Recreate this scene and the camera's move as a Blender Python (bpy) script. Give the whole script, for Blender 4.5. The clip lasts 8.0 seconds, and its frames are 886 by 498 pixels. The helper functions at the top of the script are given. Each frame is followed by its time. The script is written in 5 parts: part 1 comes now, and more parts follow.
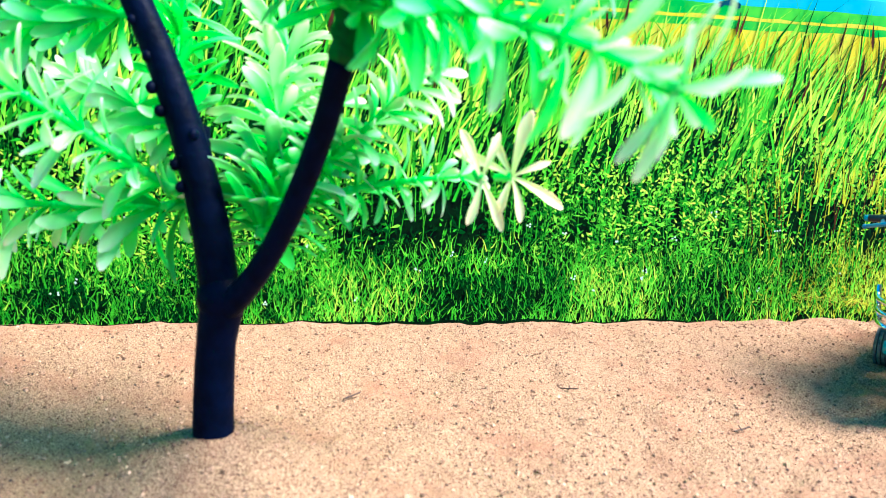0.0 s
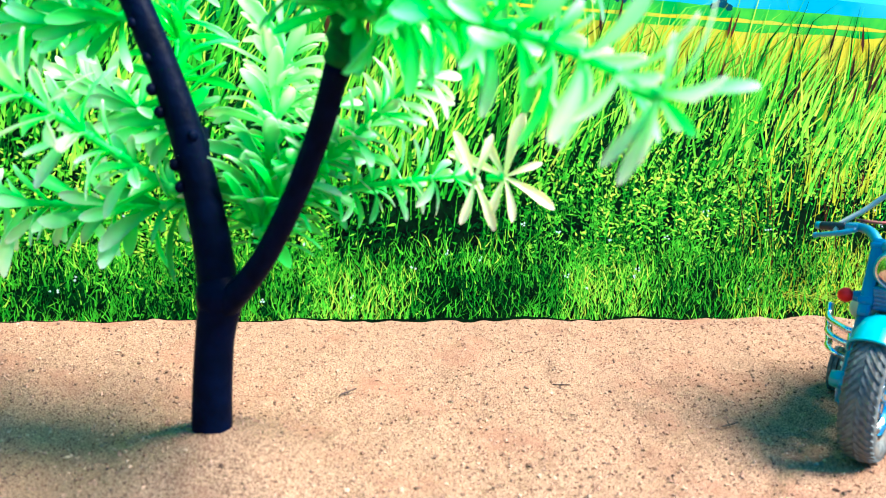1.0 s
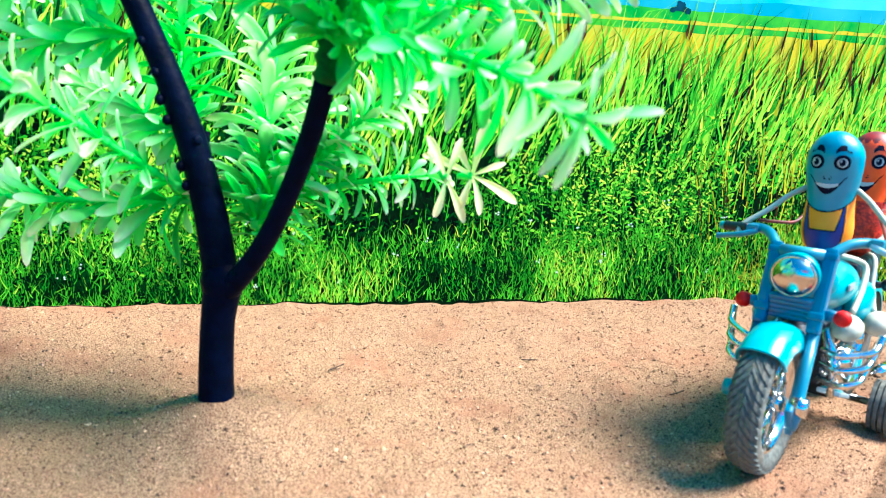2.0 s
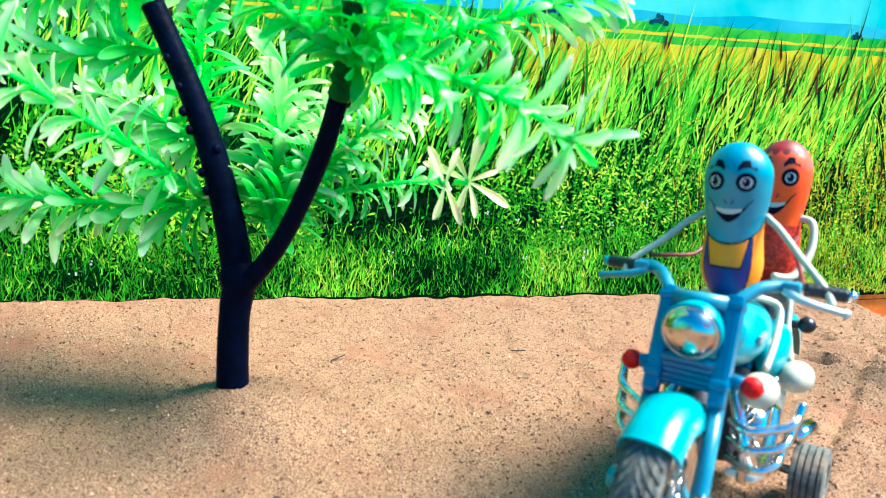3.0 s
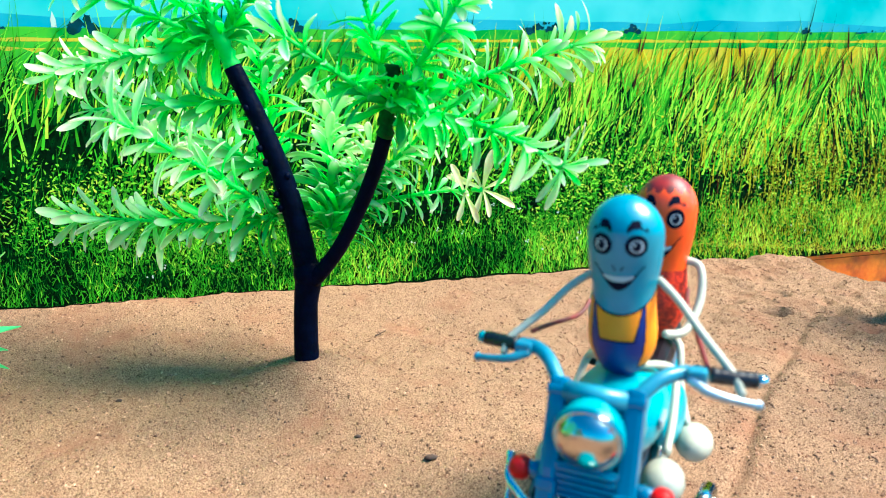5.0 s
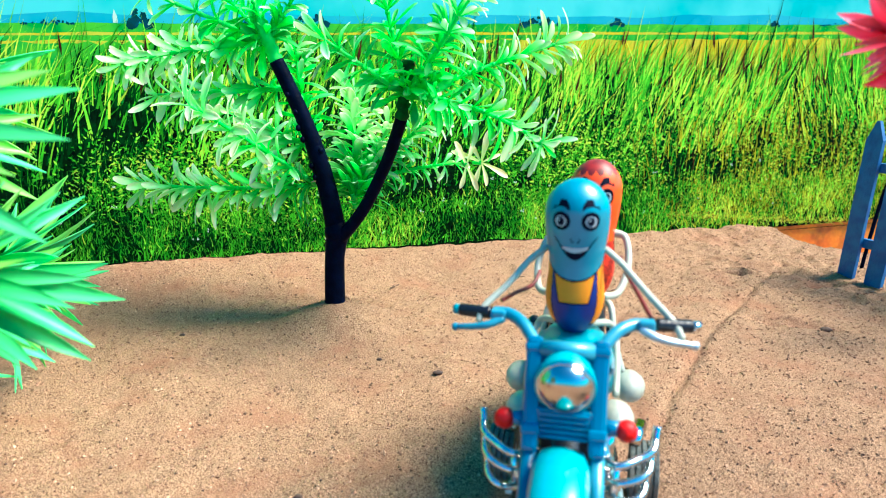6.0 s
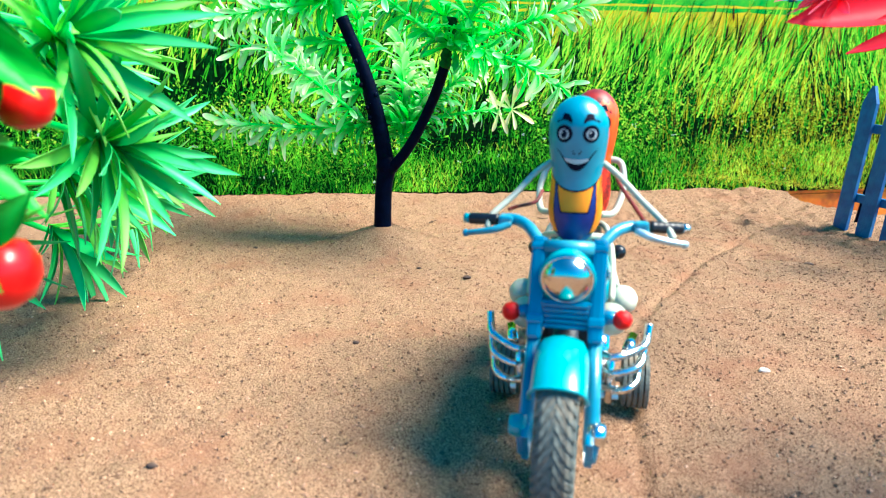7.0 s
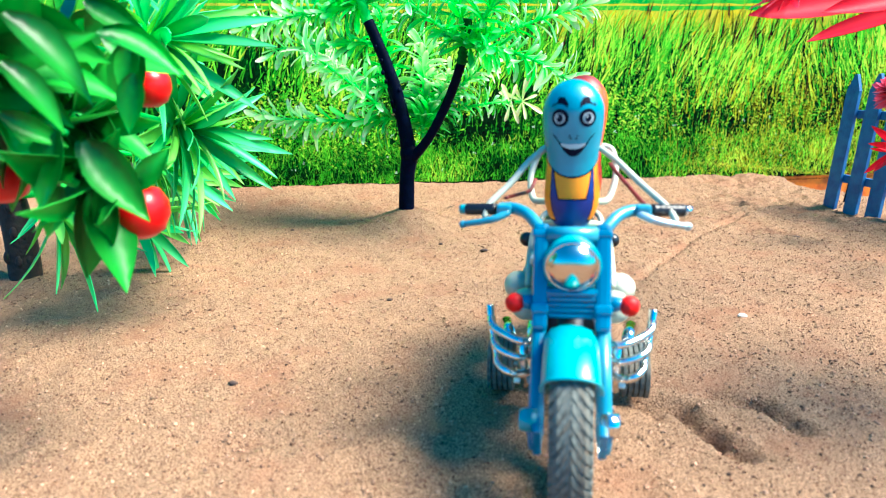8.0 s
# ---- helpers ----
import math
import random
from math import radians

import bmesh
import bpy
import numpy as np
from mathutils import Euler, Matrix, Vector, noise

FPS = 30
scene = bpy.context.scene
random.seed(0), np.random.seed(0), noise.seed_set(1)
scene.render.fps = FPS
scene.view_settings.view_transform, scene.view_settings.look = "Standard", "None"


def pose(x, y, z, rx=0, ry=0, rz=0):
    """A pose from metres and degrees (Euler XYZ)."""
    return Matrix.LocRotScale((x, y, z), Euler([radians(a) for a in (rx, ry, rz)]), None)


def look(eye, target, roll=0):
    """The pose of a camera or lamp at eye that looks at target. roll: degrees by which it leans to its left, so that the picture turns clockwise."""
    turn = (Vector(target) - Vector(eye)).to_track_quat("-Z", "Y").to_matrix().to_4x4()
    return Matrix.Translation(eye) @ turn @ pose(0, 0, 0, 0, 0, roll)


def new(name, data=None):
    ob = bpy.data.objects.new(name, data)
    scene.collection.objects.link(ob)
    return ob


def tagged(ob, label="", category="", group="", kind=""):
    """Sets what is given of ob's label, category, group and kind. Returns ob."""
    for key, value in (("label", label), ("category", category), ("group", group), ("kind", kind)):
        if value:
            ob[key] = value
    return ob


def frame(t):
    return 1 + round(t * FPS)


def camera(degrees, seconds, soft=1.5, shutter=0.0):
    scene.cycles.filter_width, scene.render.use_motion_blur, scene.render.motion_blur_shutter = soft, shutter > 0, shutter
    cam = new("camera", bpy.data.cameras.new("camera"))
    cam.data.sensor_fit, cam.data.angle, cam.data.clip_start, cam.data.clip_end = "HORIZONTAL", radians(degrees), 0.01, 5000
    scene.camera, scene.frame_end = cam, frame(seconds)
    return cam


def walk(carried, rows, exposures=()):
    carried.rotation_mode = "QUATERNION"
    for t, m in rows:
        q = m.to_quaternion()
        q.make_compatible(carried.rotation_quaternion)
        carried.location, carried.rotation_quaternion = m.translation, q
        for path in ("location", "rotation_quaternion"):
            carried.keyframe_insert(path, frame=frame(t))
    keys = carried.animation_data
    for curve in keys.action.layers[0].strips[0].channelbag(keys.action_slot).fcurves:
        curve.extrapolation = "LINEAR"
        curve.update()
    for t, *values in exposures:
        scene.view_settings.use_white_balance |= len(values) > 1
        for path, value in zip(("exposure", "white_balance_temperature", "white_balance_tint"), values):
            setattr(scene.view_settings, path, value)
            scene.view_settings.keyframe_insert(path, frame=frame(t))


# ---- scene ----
cam = camera(68.5, 8.0, soft=0.95)
cam.data.dof.use_dof, cam.data.dof.focus_distance, cam.data.dof.aperture_fstop = True, 0.35, 17.0
PATH = [
    (0, (0.006, -0.015, 0.095), (-0.038, 1.963, -0.198), 1.5),
    (0.5, (0.006, -0.015, 0.095), (-0.036, 1.963, -0.194), 1.6),
    (1, (0.007, -0.019, 0.096), (-0.028, 1.958, -0.204), 1.6),
    (1.5, (0.011, -0.029, 0.102), (0.006, 1.945, -0.221), 1.5),
    (2.8, (0.007, -0.062, 0.101), (0.05, 1.904, -0.262), 1.9),
    (3, (0.005, -0.064, 0.107), (0.067, 1.902, -0.255), 1.9),
    (3.5, (0.007, -0.084, 0.107), (0.067, 1.875, -0.294), 1.2),
    (4, (-0.004, -0.086, 0.119), (0.073, 1.867, -0.302), 1.6),
    (4.5, (-0.008, -0.091, 0.123), (0.072, 1.861, -0.305), -0.6),
    (4.7, (-0.009, -0.102, 0.124), (0.07, 1.851, -0.301), -1.0),
    (5.8, (-0.007, -0.181, 0.131), (0.047, 1.761, -0.345), -1.7),
    (6, (-0.011, -0.188, 0.13), (0.042, 1.751, -0.357), -1.1),
    (6.5, (-0.007, -0.218, 0.128), (0.001, 1.718, -0.374), -0.5),
    (7, (-0.01, -0.257, 0.113), (-0.068, 1.671, -0.417), 0.2),
    (7.5, (-0.013, -0.28, 0.103), (-0.09, 1.639, -0.453), -0.0),
    (8, (-0.012, -0.304, 0.108), (-0.113, 1.625, -0.41), -0.9),
]
walk(cam, [(t, look(eye, target, roll)) for t, eye, target, roll in PATH],
     exposures=[(0.0, 1.94, 5400, 15), (3.0, 1.68, 5600, 10), (4.5, 1.52, 5700, 8), (6.5, 1.52, 5700, 8), (8.0, 1.72, 5700, 8)])

# ---------- light ----------
world = bpy.data.worlds.new("daylight")
scene.world = world
world.use_nodes = True
SUN_AZ, SUN_EL = 99.0, 52.0        # degrees: azimuth from +y towards +x, height
wn = world.node_tree
sky = wn.nodes.new("ShaderNodeTexSky")
sky.sky_type = "NISHITA"
sky.sun_disc = False
sky.sun_elevation, sky.sun_rotation = radians(SUN_EL), radians(SUN_AZ)
tint = wn.nodes.new("ShaderNodeMix")
tint.data_type, tint.blend_type = "RGBA", "MULTIPLY"
tint.inputs[0].default_value, tint.inputs[7].default_value = 1.0, (0.06, 0.92, 1.32, 1)
wn.links.new(sky.outputs[0], tint.inputs[6])
wn.links.new(tint.outputs[2], wn.nodes["Background"].inputs[0])
wn.nodes["Background"].inputs[1].default_value = 0.076
sun = new("sun", bpy.data.lights.new("sun", "SUN"))
sun.data.energy, sun.data.angle, sun.data.color = 5.0, radians(27), (1.0, 0.87, 0.66)
_d = Vector((math.sin(radians(SUN_AZ)) * math.cos(radians(SUN_EL)), math.cos(radians(SUN_AZ)) * math.cos(radians(SUN_EL)), math.sin(radians(SUN_EL))))
sun.matrix_world = look(_d * 3, (0, 0, 0))


# ---------- materials ----------
def lin(c):
    """Display colour 0..255 to linear."""
    return tuple((v / 255 / 12.92 if v <= 10 else ((v / 255 + 0.055) / 1.055) ** 2.4) for v in c)


def mat(name, c1, c2=None, scale=300.0, rough=0.5, metal=0.0, bump=0.0, bscale=800.0, random_by="", spread=0.35, coat=0.0, through_light=0.0, spec=0.5, stain=None, stain_scale=60.0, end=None):
    """Two colours mixed by noise, a random light/dark shift by object or island, fine relief, and larger stains."""
    m = bpy.data.materials.new(name)
    m.use_nodes = True
    t = m.node_tree
    n, l = t.nodes, t.links
    p = n["Principled BSDF"]
    c1 = (*lin(c1), 1)
    c2 = (*lin(c2), 1) if c2 else c1
    tc = n.new("ShaderNodeTexCoord")
    nz = n.new("ShaderNodeTexNoise")
    nz.inputs["Scale"].default_value, nz.inputs["Detail"].default_value = scale, 4
    l.new(tc.outputs["Object"], nz.inputs["Vector"])
    ramp = n.new("ShaderNodeMapRange")
    ramp.inputs[1].default_value, ramp.inputs[2].default_value = 0.38, 0.62
    l.new(nz.outputs[0], ramp.inputs[0])
    mix = n.new("ShaderNodeMix")
    mix.data_type = "RGBA"
    mix.inputs[6].default_value, mix.inputs[7].default_value = c1, c2
    l.new(ramp.outputs[0], mix.inputs[0])
    col = mix.outputs[2]
    if stain:
        n2 = n.new("ShaderNodeTexNoise")
        n2.inputs["Scale"].default_value, n2.inputs["Detail"].default_value = stain_scale, 5
        l.new(tc.outputs["Object"], n2.inputs["Vector"])
        r2 = n.new("ShaderNodeMapRange")
        r2.inputs[1].default_value, r2.inputs[2].default_value, r2.inputs[4].default_value = 0.5, 0.72, 0.75
        l.new(n2.outputs[0], r2.inputs[0])
        m2 = n.new("ShaderNodeMix")
        m2.data_type = "RGBA"
        m2.inputs[7].default_value = (*lin(stain), 1)
        l.new(r2.outputs[0], m2.inputs[0])
        l.new(col, m2.inputs[6])
        col = m2.outputs[2]
    if end:                                                  # another colour towards the leaf's end
        at = n.new("ShaderNodeAttribute")
        at.attribute_name = "along"
        r3 = n.new("ShaderNodeMapRange")
        r3.inputs[1].default_value, r3.inputs[2].default_value = 0.15, 0.9
        l.new(at.outputs["Fac"], r3.inputs[0])
        m3 = n.new("ShaderNodeMix")
        m3.data_type = "RGBA"
        m3.inputs[7].default_value = (*lin(end), 1)
        l.new(r3.outputs[0], m3.inputs[0])
        l.new(col, m3.inputs[6])
        col = m3.outputs[2]
    if random_by:
        if random_by == "island":
            src = n.new("ShaderNodeNewGeometry").outputs["Random Per Island"]
        else:
            both = n.new("ShaderNodeMath")
            both.operation = "ADD"
            l.new(n.new("ShaderNodeNewGeometry").outputs["Random Per Island"], both.inputs[0])
            l.new(n.new("ShaderNodeObjectInfo").outputs["Random"], both.inputs[1])
            wrap = n.new("ShaderNodeMath")
            wrap.operation = "FRACT"
            l.new(both.outputs[0], wrap.inputs[0])
            src = wrap.outputs[0]
        rr = n.new("ShaderNodeMapRange")
        rr.inputs[3].default_value, rr.inputs[4].default_value = 1 - spread, 1 + spread
        l.new(src, rr.inputs[0])
        hs = n.new("ShaderNodeHueSaturation")
        l.new(rr.outputs[0], hs.inputs["Value"])
        l.new(col, hs.inputs["Color"])
        col = hs.outputs[0]
    l.new(col, p.inputs["Base Color"])
    p.inputs["Roughness"].default_value, p.inputs["Metallic"].default_value = rough, metal
    p.inputs["Coat Weight"].default_value = coat
    p.inputs["Specular IOR Level"].default_value = spec
    if bump:
        bz = n.new("ShaderNodeTexNoise")
        bz.inputs["Scale"].default_value, bz.inputs["Detail"].default_value = bscale, 3
        l.new(tc.outputs["Object"], bz.inputs["Vector"])
        bp = n.new("ShaderNodeBump")
        bp.inputs["Strength"].default_value, bp.inputs["Distance"].default_value = bump, 0.0006
        l.new(bz.outputs[0], bp.inputs["Height"])
        l.new(bp.outputs[0], p.inputs["Normal"])
    if through_light:
        tr = n.new("ShaderNodeBsdfTranslucent")
        l.new(col, tr.inputs[0])
        ms = n.new("ShaderNodeMixShader")
        ms.inputs[0].default_value = through_light
        l.new(p.outputs[0], ms.inputs[1])
        l.new(tr.outputs[0], ms.inputs[2])
        l.new(ms.outputs[0], n["Material Output"].inputs[0])
    return m


SAND = mat("sand", (84, 60, 45), (174, 138, 108), 2000, 0.95, bump=1.0, bscale=1900, stain=(136, 94, 72), stain_scale=30, spec=0.1)
GRAIN = mat("sand_grain", (163, 129, 103), (136, 101, 80), 200, 0.9, random_by="island", spread=0.65, spec=0.2)
GRAINB = mat("brown_sand_grain", (112, 74, 54), (80, 54, 42), 300, 0.9, random_by="island", spread=0.5, spec=0.2)
GRIT = mat("dark_grit", (83, 63, 52), (54, 42, 38), 400, 0.9, random_by="island", spread=0.5)
WHITESTONE = mat("white_stone", (236, 226, 214), (214, 200, 186), 500, 0.8)
BARK = mat("black_plastic_bark", (1, 6, 22), (2, 10, 32), 180, 0.5, bump=0.5, bscale=420, spec=0.03)
BROWNBARK = mat("brown_bark", (48, 34, 28), (26, 20, 18), 260, 0.8, bump=1.0, bscale=500)
LEAF = mat("green_plastic_leaf", (20, 232, 56), (56, 248, 84), 3, 0.4, random_by="object", spread=0.32, through_light=0.62, end=(150, 255, 160))
LEAFMID = mat("pale_green_plastic_leaf", (34, 236, 74), (76, 248, 100), 3, 0.4, random_by="object", spread=0.2, through_light=0.62, end=(246, 255, 236))
LEAFTIP = mat("cream_plastic_leaf", (150, 255, 150), (206, 255, 184), 3, 0.42, random_by="object", spread=0.08, through_light=0.62, end=(255, 248, 228))
CREAM = mat("cream_plastic_petal", (236, 250, 176), (250, 246, 196), 3, 0.42, random_by="object", spread=0.06, through_light=0.5, end=(255, 240, 206))
SOCKET = mat("dark_green_socket", (8, 92, 24), (3, 50, 14), 200, 0.6, spec=0.1)
STEM = mat("green_plastic_stem", (40, 230, 70), (90, 246, 100), 90, 0.42, through_light=0.3)
BLADE = mat("blade_leaf", (9, 182, 82), (37, 206, 76), 3, 0.42, random_by="object", spread=0.3, through_light=0.42, end=(102, 234, 149))
BLADEB = mat("yellow_green_blade_leaf", (130, 231, 61), (74, 223, 71), 3, 0.38, random_by="object", spread=0.25, through_light=0.42, end=(158, 234, 112))
BROAD = mat("broad_leaf", (4, 74, 18), (26, 136, 36), 3, 0.40, random_by="object", spread=0.45, through_light=0.3, spec=0.35, end=(54, 186, 54))
APPLE = mat("red_apple_skin", (220, 6, 4), (196, 4, 6), 90, 0.34, coat=0.2, spec=0.3)
PINK = mat("pink_petal", (236, 10, 46), (240, 40, 80), 3, 0.5, random_by="object", spread=0.15, through_light=0.45, spec=0.2, end=(246, 130, 156))
REDPETAL = mat("red_petal", (236, 15, 41), (237, 28, 52), 3, 0.5, random_by="object", spread=0.12, through_light=0.45, spec=0.2, end=(237, 41, 69))
PETALSTEM = mat("red_flower_stem", (226, 16, 40), (180, 10, 30), 60, 0.5)
FENCE = mat("blue_paint", (19, 99, 154), (11, 80, 136), 160, 0.55, bump=0.4, bscale=500, stain=(37, 106, 153), stain_scale=90)
ORANGE = mat("orange_wood", (245, 139, 14), (219, 104, 7), 70, 0.6, bump=0.4, bscale=260, stain=(95, 34, 4), stain_scale=50)
BLUE = mat("blue_plastic", (2, 109, 144), (4, 99, 136), 90, 0.32, coat=0.3)
TEAL = mat("turquoise_plastic", (6, 150, 159), (10, 142, 157), 90, 0.30, coat=0.3)
BAR = mat("pale_blue_plastic", (28, 121, 149), (49, 137, 158), 160, 0.34, coat=0.2)
CHROME = mat("chrome", (226, 226, 222), (206, 206, 204), 300, 0.14, 1.0)
SILVER = mat("silver_paint", (188, 208, 214), (168, 190, 200), 300, 0.3, 0.6)
LENS = mat("mirror_lens", (206, 198, 188), None, 200, 0.16, 1.0)
RUBBER = mat("grey_rubber", (100, 104, 98), (66, 72, 70), 500, 0.8, bump=0.4, bscale=900, stain=(138, 120, 98), stain_scale=120)
BLACK = mat("black_plastic", (14, 14, 20), (22, 22, 30), 200, 0.35)
REDLAMP = mat("red_lamp", (228, 5, 2), (212, 3, 2), 300, 0.5, spec=0.3)
DARK = mat("dark_engine", (22, 30, 40), (36, 46, 58), 300, 0.5, 0.3)
DOLLBLUE = mat("painted_blue_shell", (12, 125, 147), (20, 133, 157), 200, 0.34, bump=0.12, bscale=500, coat=0.35)
DOLLRED = mat("painted_red_shell", (255, 84, 0), (248, 70, 0), 200, 0.38, bump=0.15, bscale=500, coat=0.15)
OVERALL = mat("painted_dark_blue", (0, 44, 128), (0, 36, 112), 200, 0.45)
YELLOW = mat("painted_orange_yellow", (255, 146, 4), (246, 136, 4), 200, 0.45)
INK = mat("navy_ink", (3, 6, 30), None, 200, 0.6, spec=0.1)
EYEWHITE = mat("white_paint", (176, 186, 190), None, 200, 0.5)
EYEGREY = mat("grey_paint", (60, 70, 88), None, 200, 0.5)
WIRE = mat("white_wire", (181, 179, 158), (167, 170, 154), 300, 0.4)
BROWNWIRE = mat("brown_wire", (120, 26, 18), (84, 20, 14), 300, 0.5)
HAIR = mat("dark_red_paint", (150, 20, 12), (96, 10, 10), 300, 0.5)
DRESS = mat("spotted_red_paint", (238, 54, 12), (150, 22, 8), 900, 0.5)
P_SKY = mat("print_sky", (9, 174, 172), (87, 199, 194), 14, 0.9, spec=0.04)
P_HILL = mat("print_hill", (63, 172, 186), (36, 154, 172), 20, 0.9, spec=0.04)
P_FIELD = mat("print_far_field", (27, 154, 54), (81, 181, 45), 60, 0.9, spec=0.04)
P_YELLOW = mat("print_yellow_field", (215, 186, 22), (199, 186, 54), 60, 0.9, spec=0.04)
P_DARK = mat("print_dark_ground_and_gap", (1, 7, 5), (3, 31, 9), 120, 0.9, spec=0.04)
P_SHADE = mat("print_deep_leaf", (4, 56, 13), (1, 25, 7), 120, 0.9, random_by="island", spread=0.6, spec=0.04)
P_MID = mat("print_mid_leaf", (43, 141, 20), (72, 172, 27), 120, 0.9, random_by="island", spread=0.45, spec=0.04)
P_BRIGHT = mat("print_bright_leaf", (159, 224, 49), (112, 215, 42), 120, 0.9, random_by="island", spread=0.35, spec=0.04)
P_LIME = mat("print_lime_leaf", (210, 228, 67), (177, 221, 51), 120, 0.9, random_by="island", spread=0.3, spec=0.04)
P_BROWN = mat("print_brown", (76, 36, 20), (45, 25, 16), 120, 0.9, random_by="island", spread=0.4, spec=0.04)
P_WHITE = mat("print_white", (194, 212, 194), None, 120, 0.9, spec=0.04)
P_GOLD = mat("print_gold", (214, 199, 36), None, 120, 0.9, spec=0.04)
P_TAN = mat("print_tan_path", (214, 186, 63), (172, 181, 51), 90, 0.9, spec=0.04)
P_OLIVE = mat("print_olive_leaf", (186, 185, 27), (136, 145, 18), 120, 0.9, random_by="island", spread=0.45, spec=0.04)
P_TREE = mat("print_far_tree", (13, 67, 87), (9, 54, 54), 120, 0.9, spec=0.04)


# ---------- mesh building ----------
class Shape:
    """Collects vertices, faces, material slots and smoothness of one mesh."""

    def __init__(self):
        self.v, self.f, self.m, self.s = [], [], [], []

    def add(self, verts, faces, slot=0, smooth=True):
        k = len(self.v)
        self.v += [tuple(p) for p in verts]
        self.f += [tuple(i + k for i in f) for f in faces]
        self.m += [slot] * len(faces)
        self.s += [smooth] * len(faces)
        return self

    def tube(self, pts, radii, seg=10, slot=0, caps=True):
        pts = [Vector(p) for p in pts]
        if not hasattr(radii, "__len__"):
            radii = [radii] * len(pts)
        verts, faces, side = [], [], None
        for i, p in enumerate(pts):
            d = (pts[min(i + 1, len(pts) - 1)] - pts[max(i - 1, 0)]).normalized()
            if side is None:
                side = d.orthogonal().normalized()
            side = (side - d * side.dot(d)).normalized()
            up = d.cross(side)
            for k in range(seg):
                a = 2 * math.pi * k / seg
                verts.append(p + (side * math.cos(a) + up * math.sin(a)) * radii[i])
        for i in range(len(pts) - 1):
            for k in range(seg):
                a, b = i * seg + k, i * seg + (k + 1) % seg
                faces.append((a, b, b + seg, a + seg))
        if caps:
            faces.append(tuple(range(seg))[::-1])
            faces.append(tuple(range((len(pts) - 1) * seg, len(pts) * seg)))
        return self.add(verts, faces, slot)

    def curve(self, pts, radii, seg=10, slot=0, n=6):
        """A tube through smoothly joined points."""
        p = [Vector(q) for q in pts]
        r = radii if hasattr(radii, "__len__") else [radii] * len(p)
        out, rad = [], []
        for i in range(len(p) - 1):
            a, b, c, d = p[max(i - 1, 0)], p[i], p[i + 1], p[min(i + 2, len(p) - 1)]
            for k in range(n):
                t = k / n
                out.append(0.5 * (2 * b + (c - a) * t + (2 * a - 5 * b + 4 * c - d) * t * t + (3 * b - a - 3 * c + d) * t ** 3))
                rad.append(r[i] + (r[i + 1] - r[i]) * t)
        out.append(p[-1])
        rad.append(r[-1])
        return self.tube(out, rad, seg, slot)

    def lathe(self, profile, m=Matrix(), seg=24, slot=0, smooth=True):
        """Profile of (radius, height) turned round m's z axis."""
        verts, faces = [], []
        for r, h in profile:
            for k in range(seg):
                a = 2 * math.pi * k / seg
                verts.append(m @ Vector((r * math.cos(a), r * math.sin(a), h)))
        for i in range(len(profile) - 1):
            for k in range(seg):
                a, b = i * seg + k, i * seg + (k + 1) % seg
                faces.append((a, b, b + seg, a + seg))
        return self.add(verts, faces, slot, smooth)

    def ball(self, c, r, slot=0, seg=14, rings=8, m=Matrix()):
        r = r if hasattr(r, "__len__") else (r, r, r)
        verts, faces = [], []
        for i in range(rings + 1):
            th = math.pi * i / rings
            for k in range(seg):
                a = 2 * math.pi * k / seg
                verts.append(Vector(c) + m @ Vector((r[0] * math.sin(th) * math.cos(a), r[1] * math.sin(th) * math.sin(a), r[2] * math.cos(th))))
        for i in range(rings):
            for k in range(seg):
                a, b = i * seg + k, i * seg + (k + 1) % seg
                faces.append((a, a + seg, b + seg, b))
        return self.add(verts, faces, slot)

    def box(self, c, size, bevel=0.0006, slot=0, m=Matrix()):
        """A box with chamfered edges."""
        hx, hy, hz = (s / 2 for s in size)
        b = min(bevel, hx * 0.8, hy * 0.8, hz * 0.8)
        bm = bmesh.new()
        bmesh.ops.create_cube(bm, size=2.0)
        for v in bm.verts:
            v.co = Vector((v.co.x * hx, v.co.y * hy, v.co.z * hz))
        bmesh.ops.bevel(bm, geom=bm.edges[:], offset=b, segments=2, affect="EDGES", profile=0.6)
        bm.verts.index_update()
        self.add([Vector(c) + m @ v.co for v in bm.verts], [[v.index for v in f.verts] for f in bm.faces], slot, False)
        bm.free()
        return self

    def mesh(self, name, materials):
        me = bpy.data.meshes.new(name)
        me.from_pydata(self.v, [], self.f)
        for mt in materials if isinstance(materials, (list, tuple)) else [materials]:
            me.materials.append(mt)
        me.polygons.foreach_set("material_index", self.m)
        me.polygons.foreach_set("use_smooth", self.s)
        me.update()
        return me


def part(name, shape, materials, parent=None, label=""):
    ob = new(name, shape.mesh(name, materials))
    ob.parent = parent
    if label:
        tagged(ob, label)
    return ob


def thing(name, label, category, group="", at=(0, 0, 0)):
    ob = new(name)
    ob.empty_display_size = 0.01
    ob.location = at
    return tagged(ob, label, category, group)


